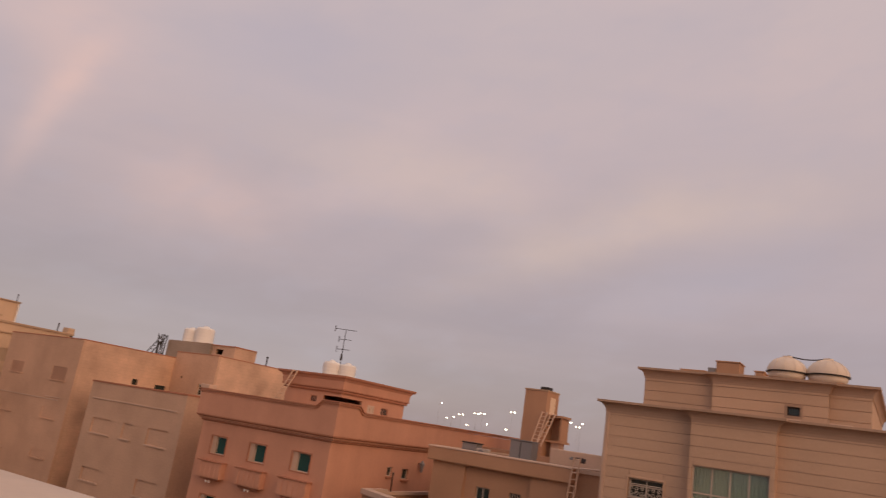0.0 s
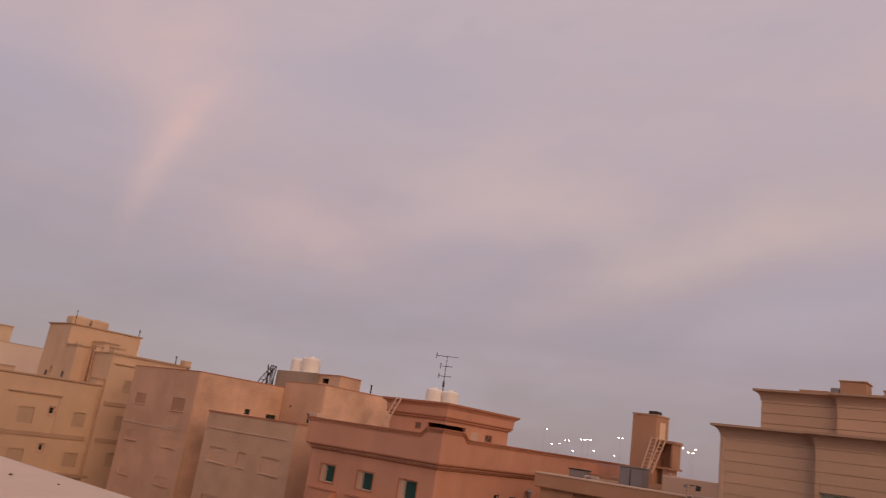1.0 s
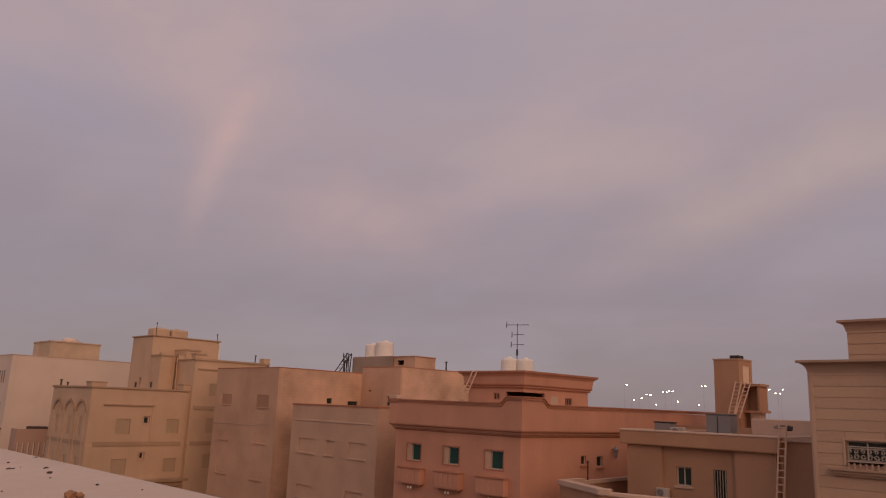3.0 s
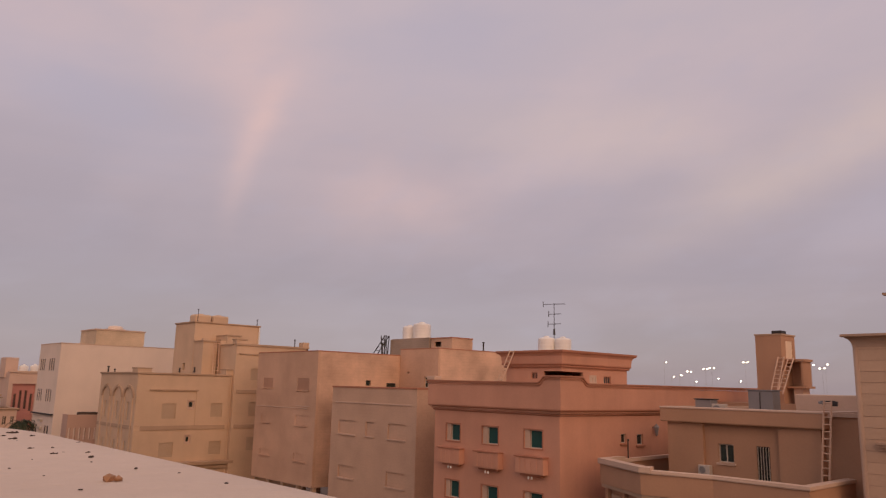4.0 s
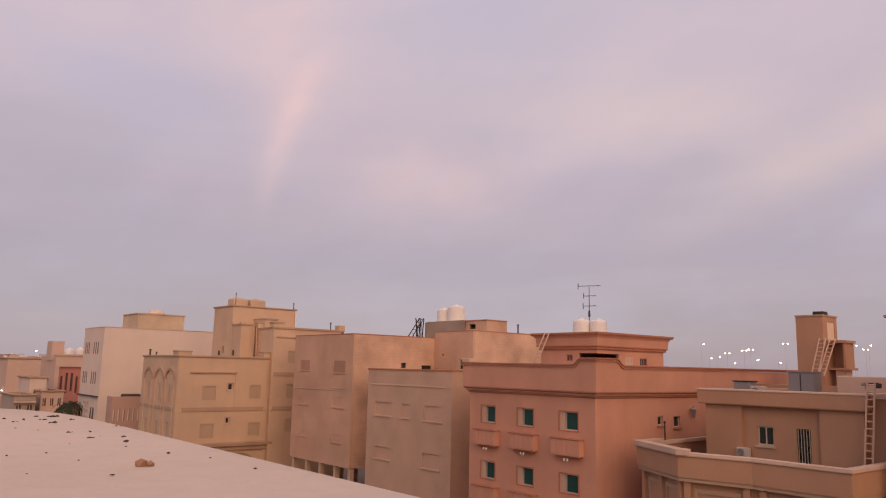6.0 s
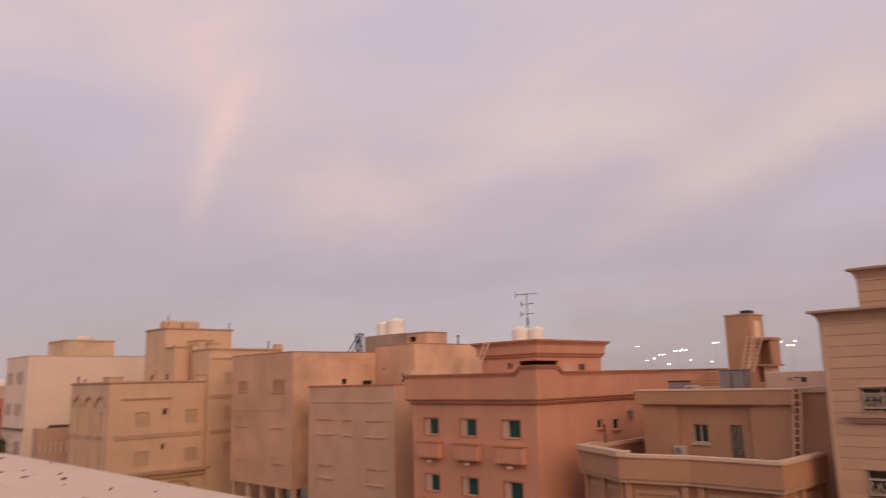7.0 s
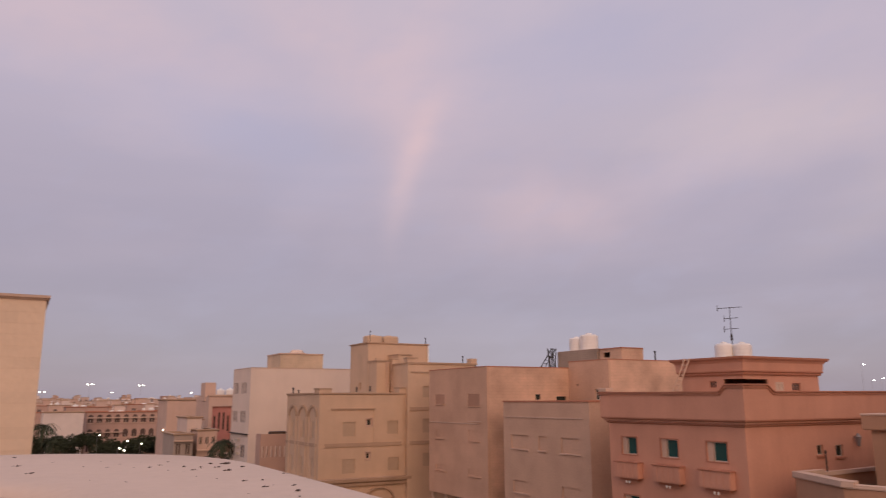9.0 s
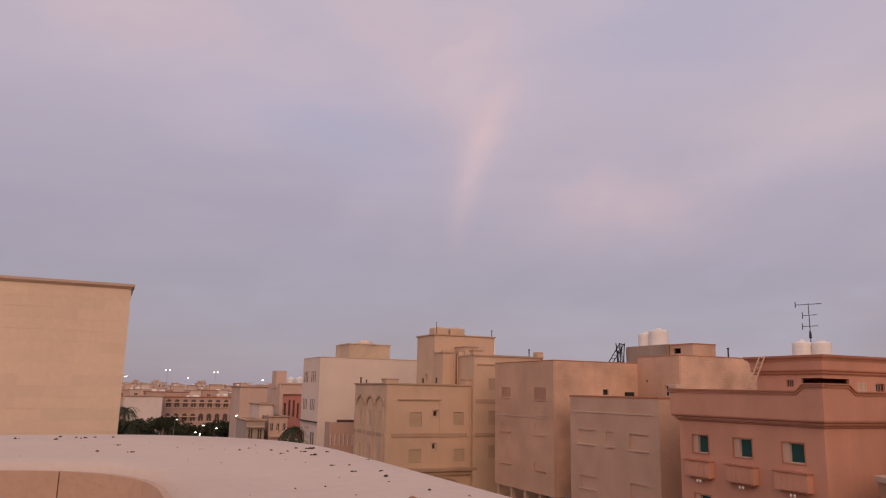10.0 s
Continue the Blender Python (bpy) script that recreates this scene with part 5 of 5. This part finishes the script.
    part("cornice", chain_wall(B(), chain, cove(17.12, 0.38, 0.26)), M_CREAM_TRIM, h)
    for a0, a1 in ((-5.1, -4.0), (-2.9, -2.0)):
        part("roof_curb", box(B(), a0, a1, 36.3, 36.6, 15.6, 15.78, 0.03), M_COPING, h)


M_SHEER = material("sheer_curtain", (0.50, 0.58, 0.48), rough=0.9, var=0.1)
build_cream_stone()


def roof_dome_tank(x, y, z, r, foot=0.5):
    t = thing("dome_tank", "pale fibreglass dome tank with a dark rim band", "water tank", "dome tanks")
    part("plinth", box(B(), x - r * 0.8, x + r * 0.8, y - r * 0.8, y + r * 0.8, z, z + foot, 0.03), M_TERRACE, t)
    z += foot
    bm = B()
    prof = [(0, z), (r * 0.88, z), (r * 0.95, z + r * 0.33)]
    part("base", lathe(bm, x, y, prof + [(r * 0.9, z + r * 0.36), (0, z + r * 0.36)], 28), M_DOME, t, smooth=True)
    part("rim", lathe(B(), x, y, [(r * 0.85, z + r * 0.34), (r * 1.04, z + r * 0.34), (r * 1.05, z + r * 0.40), (r * 0.85, z + r * 0.42)], 28), M_DARKFRAME, t)
    prof = [(r * math.cos(math.pi / 2 * i / 10), z + r * 0.41 + r * 0.80 * math.sin(math.pi / 2 * i / 10)) for i in range(11)]
    prof[-1] = (0, prof[-1][1])
    part("dome", lathe(B(), x, y, prof, 28), M_DOME, t, smooth=True)
    part("lid", lathe(B(), x, y, [(0, z + r * 1.16), (r * 0.26, z + r * 1.16), (r * 0.24, z + r * 1.27), (0, z + r * 1.3)], 14), M_DOME, t)
    for i in range(12):
        a = 2 * math.pi * i / 12
        pts = [Vector((x + (r * 1.005) * math.cos(math.pi / 2 * j / 8) * math.cos(a), y + (r * 1.005) * math.cos(math.pi / 2 * j / 8) * math.sin(a), z + r * 0.41 + r * 0.805 * math.sin(math.pi / 2 * j / 8))) for j in range(9)]
        bm = B()
        for p, q in zip(pts[:-1], pts[1:]):
            cyl(bm, p, q, 0.018, seg=4, cap=False)
        part("rib", bm, M_DOME, t)


roof_dome_tank(-5.15, 40.6, 17.5, 0.92)
roof_dome_tank(-3.35, 40.8, 17.5, 0.95)
t = thing("water_pipe", "dark pipe linking two dome tanks", "pipe")
bm = B()
pts = [Vector((-5.15 + 1.9 * i / 10, 40.7, 19.22 - 0.28 * math.sin(math.pi * i / 10) * 0.5)) for i in range(11)]
for p, q in zip(pts, pts[1:]):
    cyl(bm, p, q, 0.03, seg=6)
part("pipe", bm, M_DARKFRAME, t)
for x_a, x_b, z_b, lab in ((-8.1, -7.0, 18.35, "tan rendered roof box"), (-6.3, -5.9, 18.0, "small tan roof box")):
    t = thing("roof_box", lab + " on the cream stone house", "roof box")
    part("body", box(B(), x_a, x_b, 38.6, 39.8, 17.5, z_b, 0.03), M_TERRACE, t)
    part("lid", box(B(), x_a - 0.04, x_b + 0.04, 38.56, 39.84, z_b, z_b + 0.07, 0.02), M_TERRACE, t)
t = thing("roof_vent", "low dark vent on a roof edge", "vent box")
part("casing", box(B(), -8.5, -8.13, 38.6, 39.2, 17.5, 18.05, 0.04), M_METAL, t)
part("flashing", box(B(), -9.8, -8.52, 38.4, 38.9, 17.5, 17.85, 0.02), M_TERRACE, t)


# ---------------------------------------------------------------- the town farther off
def town_house(x, y, w, d, hh, mat, face, storeys, bays, label, group="houses of the town", arched=False, fence=True):
    """A flat-roofed house; its windowed side looks to +x ('E') or to -y ('S')."""
    t = thing("house", label, "house", group)
    x0, x1, y0, y1 = x - w, x, y, y + d
    c, a0, a1 = (x1, y0, y1) if face == "E" else (y0, x0, x1)
    holes = []
    sh = hh / storeys
    for s in range(storeys):
        for b in range(bays):
            ac = a0 + (a1 - a0) * (b + 0.5) / bays
            ww = min(0.62 if arched else 0.55, (a1 - a0) / bays * (0.3 if arched else 0.22))
            holes.append((ac - ww, ac + ww, s * sh + sh * 0.32, s * sh + sh * 0.70))
    ends = (a0, a1) if face == "S" else (a0 + 0.3, a1)
    part("wall", fwall(B(), face, c, *ends, 0, hh, holes, 0.3), mat, t)
    if face == "E":
        part("wall", box(B(), x0, x1, y0, y0 + 0.3, 0, hh), mat, t)
    else:
        part("wall", box(B(), x1 - 0.3, x1, y0 + 0.3, y1, 0, hh), mat, t)
    part("wall", box(B(), x0, x0 + 0.3, y0 + 0.3, y1, 0, hh), mat, t)
    part("roof", box(B(), x0 + 0.3, x1 - 0.3, y0 + 0.3, y1, hh - 0.9, hh - 0.7), M_ROOF, t)
    bm = B()
    profile_ring(bm, (x0, x1, y0, y1), [(-0.3, hh), (0.12, hh), (0.22, hh + 0.12), (0.22, hh + 0.25), (-0.3, hh + 0.25)])
    part("coping", bm, M_ORANGE_TRIM if mat is M_FAR[2] else M_YELLOW_TRIM, t)
    for q in holes:
        wdw = part("window", fbox(B(), face, c, *q, -0.22, -0.17), M_TOWNGLASS, t)
        if arched:
            m, r = (q[0] + q[1]) / 2, (q[1] - q[0]) / 2
            part("arch", cyl(B(), (c - 0.1, m, q[3]), (c + 0.02, m, q[3]), r, seg=16), M_TOWNGLASS, t)
            part("sill", fbox(B(), face, c, q[0] - 0.15, q[1] + 0.15, q[2] - 0.18, q[2], 0.0, 0.2), M_COPING, t)
        part("window_frame", fbox(B(), face, c, (q[0] + q[1]) / 2 - 0.04, (q[0] + q[1]) / 2 + 0.04, q[2], q[3], -0.17, -0.12), M_FRAME, wdw)
    return t


def roof_bits(x, y, z, rng, n=3):
    for i in range(n):
        px, py = x - rng.uniform(1, 6), y + rng.uniform(0.5, 8)
        k = rng.random()
        if k < 0.55:
            water_tank(px, py, z, rng.uniform(0.6, 0.9), rng.uniform(1.2, 1.8))
        else:
            t = thing("roof_room", "small rendered stair room on a town roof", "roof room", "town roof rooms")
            w, hh = rng.uniform(2, 3.4), rng.uniform(2.2, 3)
            part("wall", box(B(), px - w, px, py, py + w, z, z + hh, 0.03), rng.choice(M_FAR), t)
            part("roof", box(B(), px - w - 0.15, px + 0.15, py - 0.15, py + w + 0.15, z + hh, z + hh + 0.2), M_YELLOW_TRIM, t)


rng = random.Random(12)
# the rosy-brown apartment row and its pale neighbour beyond the trees
ap = town_house(-200, 15.9, 14, 15.8, 10.2, M_FAR[2], "E", 3, 8, "rosy-brown three-storey apartment block with arched windows", arched=True)
course_line(ap, "E", -200, 15.9, 31.7, 9.0, M_COPING, 0.25, 0.3)
course_line(ap, "E", -200, 15.9, 24.0, 5.6, M_COPING, 0.6, 0.25, "balcony")
town_house(-190, 6.4, 10, 8.2, 10.4, M_FAR[3], "S", 3, 2, "pale blank-flanked town house beside the apartment block")
roof_bits(-202, 17, 9.4, rng, 4)
# the red-fronted house and its neighbours
rh = thing("house", "beige house with a red-pink recessed front", "house")
part("wall", fwall(B(), "E", -130, 28.8, 33.2, 0, 13.7, [(29.4, 32.6, 4.5, 12.0)], 0.4), M_FAR[4], rh)
part("wall", box(B(), -140, -130.4, 28.8, 29.1, 0, 13.7), M_FAR[4], rh)
reds = [(29.75 + i * 0.75, 30.1 + i * 0.75, 8.2 - 0.3 * (i % 2), 11.0 - 0.5 * (i in (0, 3))) for i in range(4)]
part("red_front", fwall(B(), "E", -130.4, 29.1, 33.2, 0, 13.0, reds, 0.3), M_PINK, rh)
for q in reds:
    part("window", fbox(B(), "E", -130.4, *q, -0.25, -0.18), M_TOWNGLASS, rh)
part("roof", box(B(), -140, -130.8, 29.2, 33.2, 12.6, 12.9), M_ROOF, rh)
part("coping", box(B(), -130.5, -129.8, 28.6, 33.4, 13.7, 13.95), M_COPING, rh)
part("tower", box(B(), -136, -132.5, 28.6, 30.4, 12.9, 16.0, 0.05), M_FAR[4], rh)
water_tank(-132.5, 31.2, 12.9, 0.7, 2.0)
water_tank(-132.5, 32.8, 12.9, 0.7, 2.1)
town_house(-146, 24.9, 10, 8.0, 13.0, M_FAR[4], "E", 3, 0, "beige blank house behind the red-fronted one")
# M_DUSK darkens this front as if it stood in shade
low = town_house(-117, 21.2, 9, 2.7, 8.0, M_DUSK, "E", 2, 2, "pale grey-beige low house with glazed openings")
course_line(low, "E", -117, 21.2, 23.9, 7.2, M_COPING, 0.5, 0.2, "ledge")
town_house(-122, 23.9, 8, 2.2, 10.3, M_FAR[1], "E", 2, 1, "narrow pale town house with a flat top")
low = town_house(-118, 24.7, 9, 2.9, 8.5, M_FAR[4], "E", 3, 3, "beige low house with ledges")
for zz in (2.9, 5.7):
    course_line(low, "E", -118, 24.7, 27.6, zz, M_COPING, 0.5, 0.22, "ledge")
t = thing("roof_awning", "pale flat awning on a low house roof", "awning")
part("panel", box(B(), -127, -123.2, 25.0, 26.6, 7.8, 10.0, 0.04), M_FAR[3], t)
part("edge", box(B(), -127.2, -123.0, 24.8, 26.8, 10.0, 10.15), M_YELLOW_TRIM, t)

# rows of roofs toward the horizon
# the haze on these houses is only in the lifted M_FAR tones
LABELS = ("flat-roofed beige town house in the haze", "flat-roofed cream town house in the haze", "flat-roofed rosy town house in the haze", "flat-roofed pale town house in the haze", "flat-roofed sand town house in the haze")
for tier, dist in enumerate((235, 275, 320, 380, 450, 540, 650)):
    az_deg = 75.5
    while az_deg < 92:
        k = rng.randrange(5)
        w = rng.uniform(6, 12)
        top = 13 + dist * math.tan(radians(rng.uniform(-1.0 + 0.16 * tier, -0.3 + 0.1 * tier)))
        x = -dist * rng.uniform(0.97, 1.03)
        y = -x / math.tan(radians(az_deg)) if abs(az_deg - 90) > 0.01 else 0
        town_house(x, y, 12, w, top, M_FAR[k], "E", 3, max(2, int(w / 3.0)), LABELS[k])
        if rng.random() < 0.85:
            roof_bits(x, y, top - 0.7, rng, 2 + (dist < 400))
        az_deg += math.degrees(w / dist) * rng.uniform(1.05, 1.5)
for dist in (150, 210, 290, 380, 500):
    az_deg = 17.0
    while az_deg < 36:
        k = rng.randrange(5)
        w = rng.uniform(9, 15)
        top = 13 + dist * math.tan(radians(rng.uniform(-0.9, 0.02)))
        y = dist * rng.uniform(0.96, 1.04)
        x = -y * math.tan(radians(az_deg))
        town_house(x, y, w, 11, top, M_FAR[k], "S", 3, 3, LABELS[k])
        az_deg += math.degrees(w / dist) * rng.uniform(1.1, 1.9)


def street_lamp(az_deg, el_deg, dist, twin):
    """A tall lamp whose head stands at that azimuth and elevation from the roof."""
    a = radians(az_deg)
    x, y, z = -dist * math.sin(a), dist * math.cos(a), 13 + dist * math.tan(radians(el_deg))
    t = thing("street_lamp", "lit street lamp on a tall steel pole", "street lamp", "lit street lamps", at=(x, y, 0))
    part("pole", cyl(B(), (x, y, 0), (x, y, z - 0.1), 0.045, 0.02, 6), M_METAL, t)
    u = Vector((math.cos(a), math.sin(a), 0))
    r = dist / 250
    for s in ((-1, 1) if twin else (1,)):
        c = Vector((x, y, z)) + u * s * (0.6 * r)
        part("arm", cyl(B(), (x, y, z - 0.1), c - Vector((0, 0, 0.1)), 0.05, seg=5), M_METAL, t)
        bm = B()
        bmesh.ops.create_icosphere(bm, subdivisions=2, radius=1)
        bmesh.ops.transform(bm, matrix=Matrix.Translation(c) @ Matrix.Rotation(a, 4, "Z") @ Matrix.Diagonal((0.22 * r, 0.20 * r, 0.13 * r, 1)), verts=bm.verts)
        part("lamp_head", bm, M_LAMP, t, smooth=True)


for az_deg, el_deg, twin in ((31.48, 2.16, 0), (30.98, 1.12, 0), (30.43, 1.25, 0), (29.78, 1.51, 1), (29.43, 0.82, 0), (28.65, 1.73, 1), (28.23, 1.79, 1), (27.93, 1.06, 0), (26.48, 0.89, 0), (25.99, 2.22, 1), (21.81, 2.10, 1), (21.15, 1.85, 1), (20.96, 2.12, 0)):
    street_lamp(az_deg, el_deg, 250, twin)
for az_deg, el_deg, twin in ((85.42, 1.11, 1), (82.13, 1.04, 1), (78.9, 0.55, 0), (88.28, 0.59, 1), (84.16, 0.58, 0)):
    street_lamp(az_deg, el_deg, 228, twin)
for az_deg, el_deg in ((84.68, -2.31), (82.85, -2.72), (81.95, -2.91), (83.35, -3.2), (83.04, -3.35), (80.64, -2.03)):
    street_lamp(az_deg, el_deg, 150, 0)


# ---------------------------------------------------------------- trees
def leaf_cloud(bm, rng, c, rx, ry, rz, n, size):
    for i in range(n):
        while True:
            v = Vector((rng.uniform(-1, 1), rng.uniform(-1, 1), rng.uniform(-1, 1)))
            if 0.25 < v.length < 1:
                break
        p = Vector((c[0] + v.x * rx, c[1] + v.y * ry, c[2] + v.z * rz))
        u = Vector((rng.uniform(-1, 1), rng.uniform(-1, 1), rng.uniform(-1, 1))).normalized() * size
        w = u.orthogonal().normalized() * size * 0.5
        bm.faces.new([bm.verts.new(p + u), bm.verts.new(p + w), bm.verts.new(p - u), bm.verts.new(p - w)])


def street_tree(x, y, hh, spread, seed):
    r = random.Random(seed)
    t = thing("tree", "dusty dark green street tree before the town", "tree", "street trees", at=(x, y, 0))
    bm = B()
    cyl(bm, (x, y, 0), (x + 0.2, y, hh * 0.5), 0.22, 0.13, 8)
    for i in range(4):
        a = 2 * math.pi * i / 4 + r.random()
        cyl(bm, (x + 0.2, y, hh * 0.45), (x + spread * 0.5 * math.cos(a), y + spread * 0.5 * math.sin(a), hh * 0.8), 0.1, 0.04, 6)
    part("trunk", bm, M_TRUNK, t)
    bm = B()
    for i in range(7):
        a = r.uniform(0, 2 * math.pi)
        k = r.uniform(0.1, 0.6) * spread
        leaf_cloud(bm, r, (x + k * math.cos(a), y + k * math.sin(a), hh * r.uniform(0.55, 0.85)), spread * 0.42, spread * 0.42, hh * 0.2, 130, 0.30)
    part("crown", bm, M_LEAF, t)


def palm(x, y, hh, seed, reach=2.6):
    r = random.Random(seed)
    t = thing("palm_tree", "date palm with drooping dusty fronds", "palm tree", "date palms", at=(x, y, 0))
    bm = B()
    for i in range(10):
        cyl(bm, (x, y, hh * i / 10), (x, y, hh * (i + 1) / 10), 0.24, 0.19, 8)
    part("trunk", bm, M_TRUNK, t)
    for i in range(30):
        a, lift = 2 * math.pi * i / 30 + r.uniform(-0.2, 0.2), r.uniform(0.1, 1.1)
        d = Vector((math.cos(a), math.sin(a), 0))
        side = Vector((-d.y, d.x, 0))
        bm = B()
        pts = [Vector((x, y, hh)) + d * reach * s + Vector((0, 0, reach * (lift * s - 1.25 * s * s))) for s in (0, 0.15, 0.3, 0.45, 0.6, 0.75, 0.9, 1.0)]
        for p, q in zip(pts, pts[1:]):
            for k in (-1, 1):
                for m in (0.0, 0.33, 0.66):
                    b = p + (q - p) * m
                    tip = b + side * k * 0.42 + (q - p) * 0.8 - Vector((0, 0, 0.12))
                    bm.faces.new([bm.verts.new(b), bm.verts.new(b + (q - p) * 0.3), bm.verts.new(tip)])
        part("frond", bm, M_LEAF, t)


rng = random.Random(5)
for i in range(16):
    az_deg = 80.6 + 8.4 * i / 15 + rng.uniform(-0.2, 0.2)
    dist = rng.uniform(160, 180)
    street_tree(-dist * math.sin(radians(az_deg)), dist * math.cos(radians(az_deg)), rng.uniform(4.6, 6.0) + (1.0 if az_deg > 84.7 else 0), rng.uniform(2.6, 3.6), 100 + i)
palm(-168, 6.0, 8.0, 31, 3.0)
palm(-166, 7.9, 5.6, 32)
palm(-108.5, 26.2, 7.2, 33, 2.1)
palm(-119, 30.6, 4.6, 34, 2.2)


# ---------------------------------------------------------------- grit and pebbles on the parapet
def coping_top(x, y):
    """The height of the slightly uneven parapet top."""
    return 12.75 + 0.006 * noise.noise(Vector((x * 1.3, y * 1.3, 0)))


def lump(bm, rng, c, r, flat=0.6):
    res = bmesh.ops.create_icosphere(bm, subdivisions=1, radius=1)
    for v in res["verts"]:
        k = rng.uniform(0.7, 1.2)
        v.co = Vector((c[0] + v.co.x * r * k * rng.uniform(0.9, 1.3), c[1] + v.co.y * r * k, c[2] + max(-0.3, v.co.z) * r * flat * k))


# plan place and size of each crumb
GRIT = [
    (-4.0, -0.31, 0.011), (-3.93, -0.14, 0.012), (-4.1, -0.13, 0.011), (-4.05, -0.06, 0.009), (-4.0, -0.02, 0.012), (-4.04, 0.02, 0.009), (-4.03, 0.1, 0.011), (-3.54, 0.11, 0.009),
    (-3.22, 0.03, 0.01), (-3.17, 0.15, 0.01), (-3.21, 0.56, 0.007), (-3.29, 0.61, 0.006), (-3.45, 0.67, 0.007), (-3.16, 0.68, 0.009), (-2.99, 0.68, 0.008), (-3.09, 0.73, 0.007),
    (-3.23, 0.8, 0.011), (-3.05, 0.79, 0.01), (-3.19, 0.85, 0.018), (-2.89, 0.79, 0.013), (-3.01, 0.87, 0.01), (-2.73, 0.64, 0.005), (-2.5, 0.74, 0.009), (-2.49, 0.8, 0.007),
    (-2.3, 0.75, 0.008), (-2.67, 0.93, 0.008), (-2.29, 0.84, 0.008), (-2.14, 0.8, 0.009), (-1.53, 0.59, 0.007), (-1.82, 0.8, 0.006), (-1.48, 0.86, 0.006),
]
rng = random.Random(3)
for x, y, r in GRIT:
    t = thing("pebble", "dark crumb of dry grit on the parapet", "pebble", "parapet grit")
    t.location = (x, y, coping_top(x, y))
    for i in range(1 if r < 0.008 else rng.randrange(2, 5)):
        bm = B()
        lump(bm, rng, (x + rng.uniform(-1.6, 1.6) * r * (i > 0), y + rng.uniform(-1.6, 1.6) * r * (i > 0), coping_top(x, y) + 0.001), r * (0.8 if i == 0 else rng.uniform(0.25, 0.5)), rng.uniform(0.35, 0.7))
        part("crumb", bm, M_STONE, t)
t = thing("pebble", "rusty brown pebble on the whitewashed parapet", "pebble")
bm = B()
lump(bm, rng, (-1.645, 0.68, coping_top(-1.645, 0.68) + 0.003), 0.015, 0.9)
lump(bm, rng, (-1.633, 0.696, coping_top(-1.633, 0.696) + 0.002), 0.010, 0.8)
part("stone", bm, M_PEBBLE, t)
bm = B()
for i in range(46):
    if i < 26:
        x, y = rng.uniform(-3.6, -1.3), rng.uniform(0.3, 0.88)
    else:
        x, y = rng.uniform(-4.05, -2.7), rng.uniform(-1.2, 0.5)
    if (x + 2.87) < 0 and y > -0.42 and (x + 2.87) ** 2 + (y + 0.42) ** 2 > 1.5:
        continue
    lump(bm, rng, (x, y, coping_top(x, y)), rng.uniform(0.0015, 0.004))
tagged(part("grit", bm, M_STONE, None), "fine dark grit scattered over the parapet", "grit", kind="stuff")
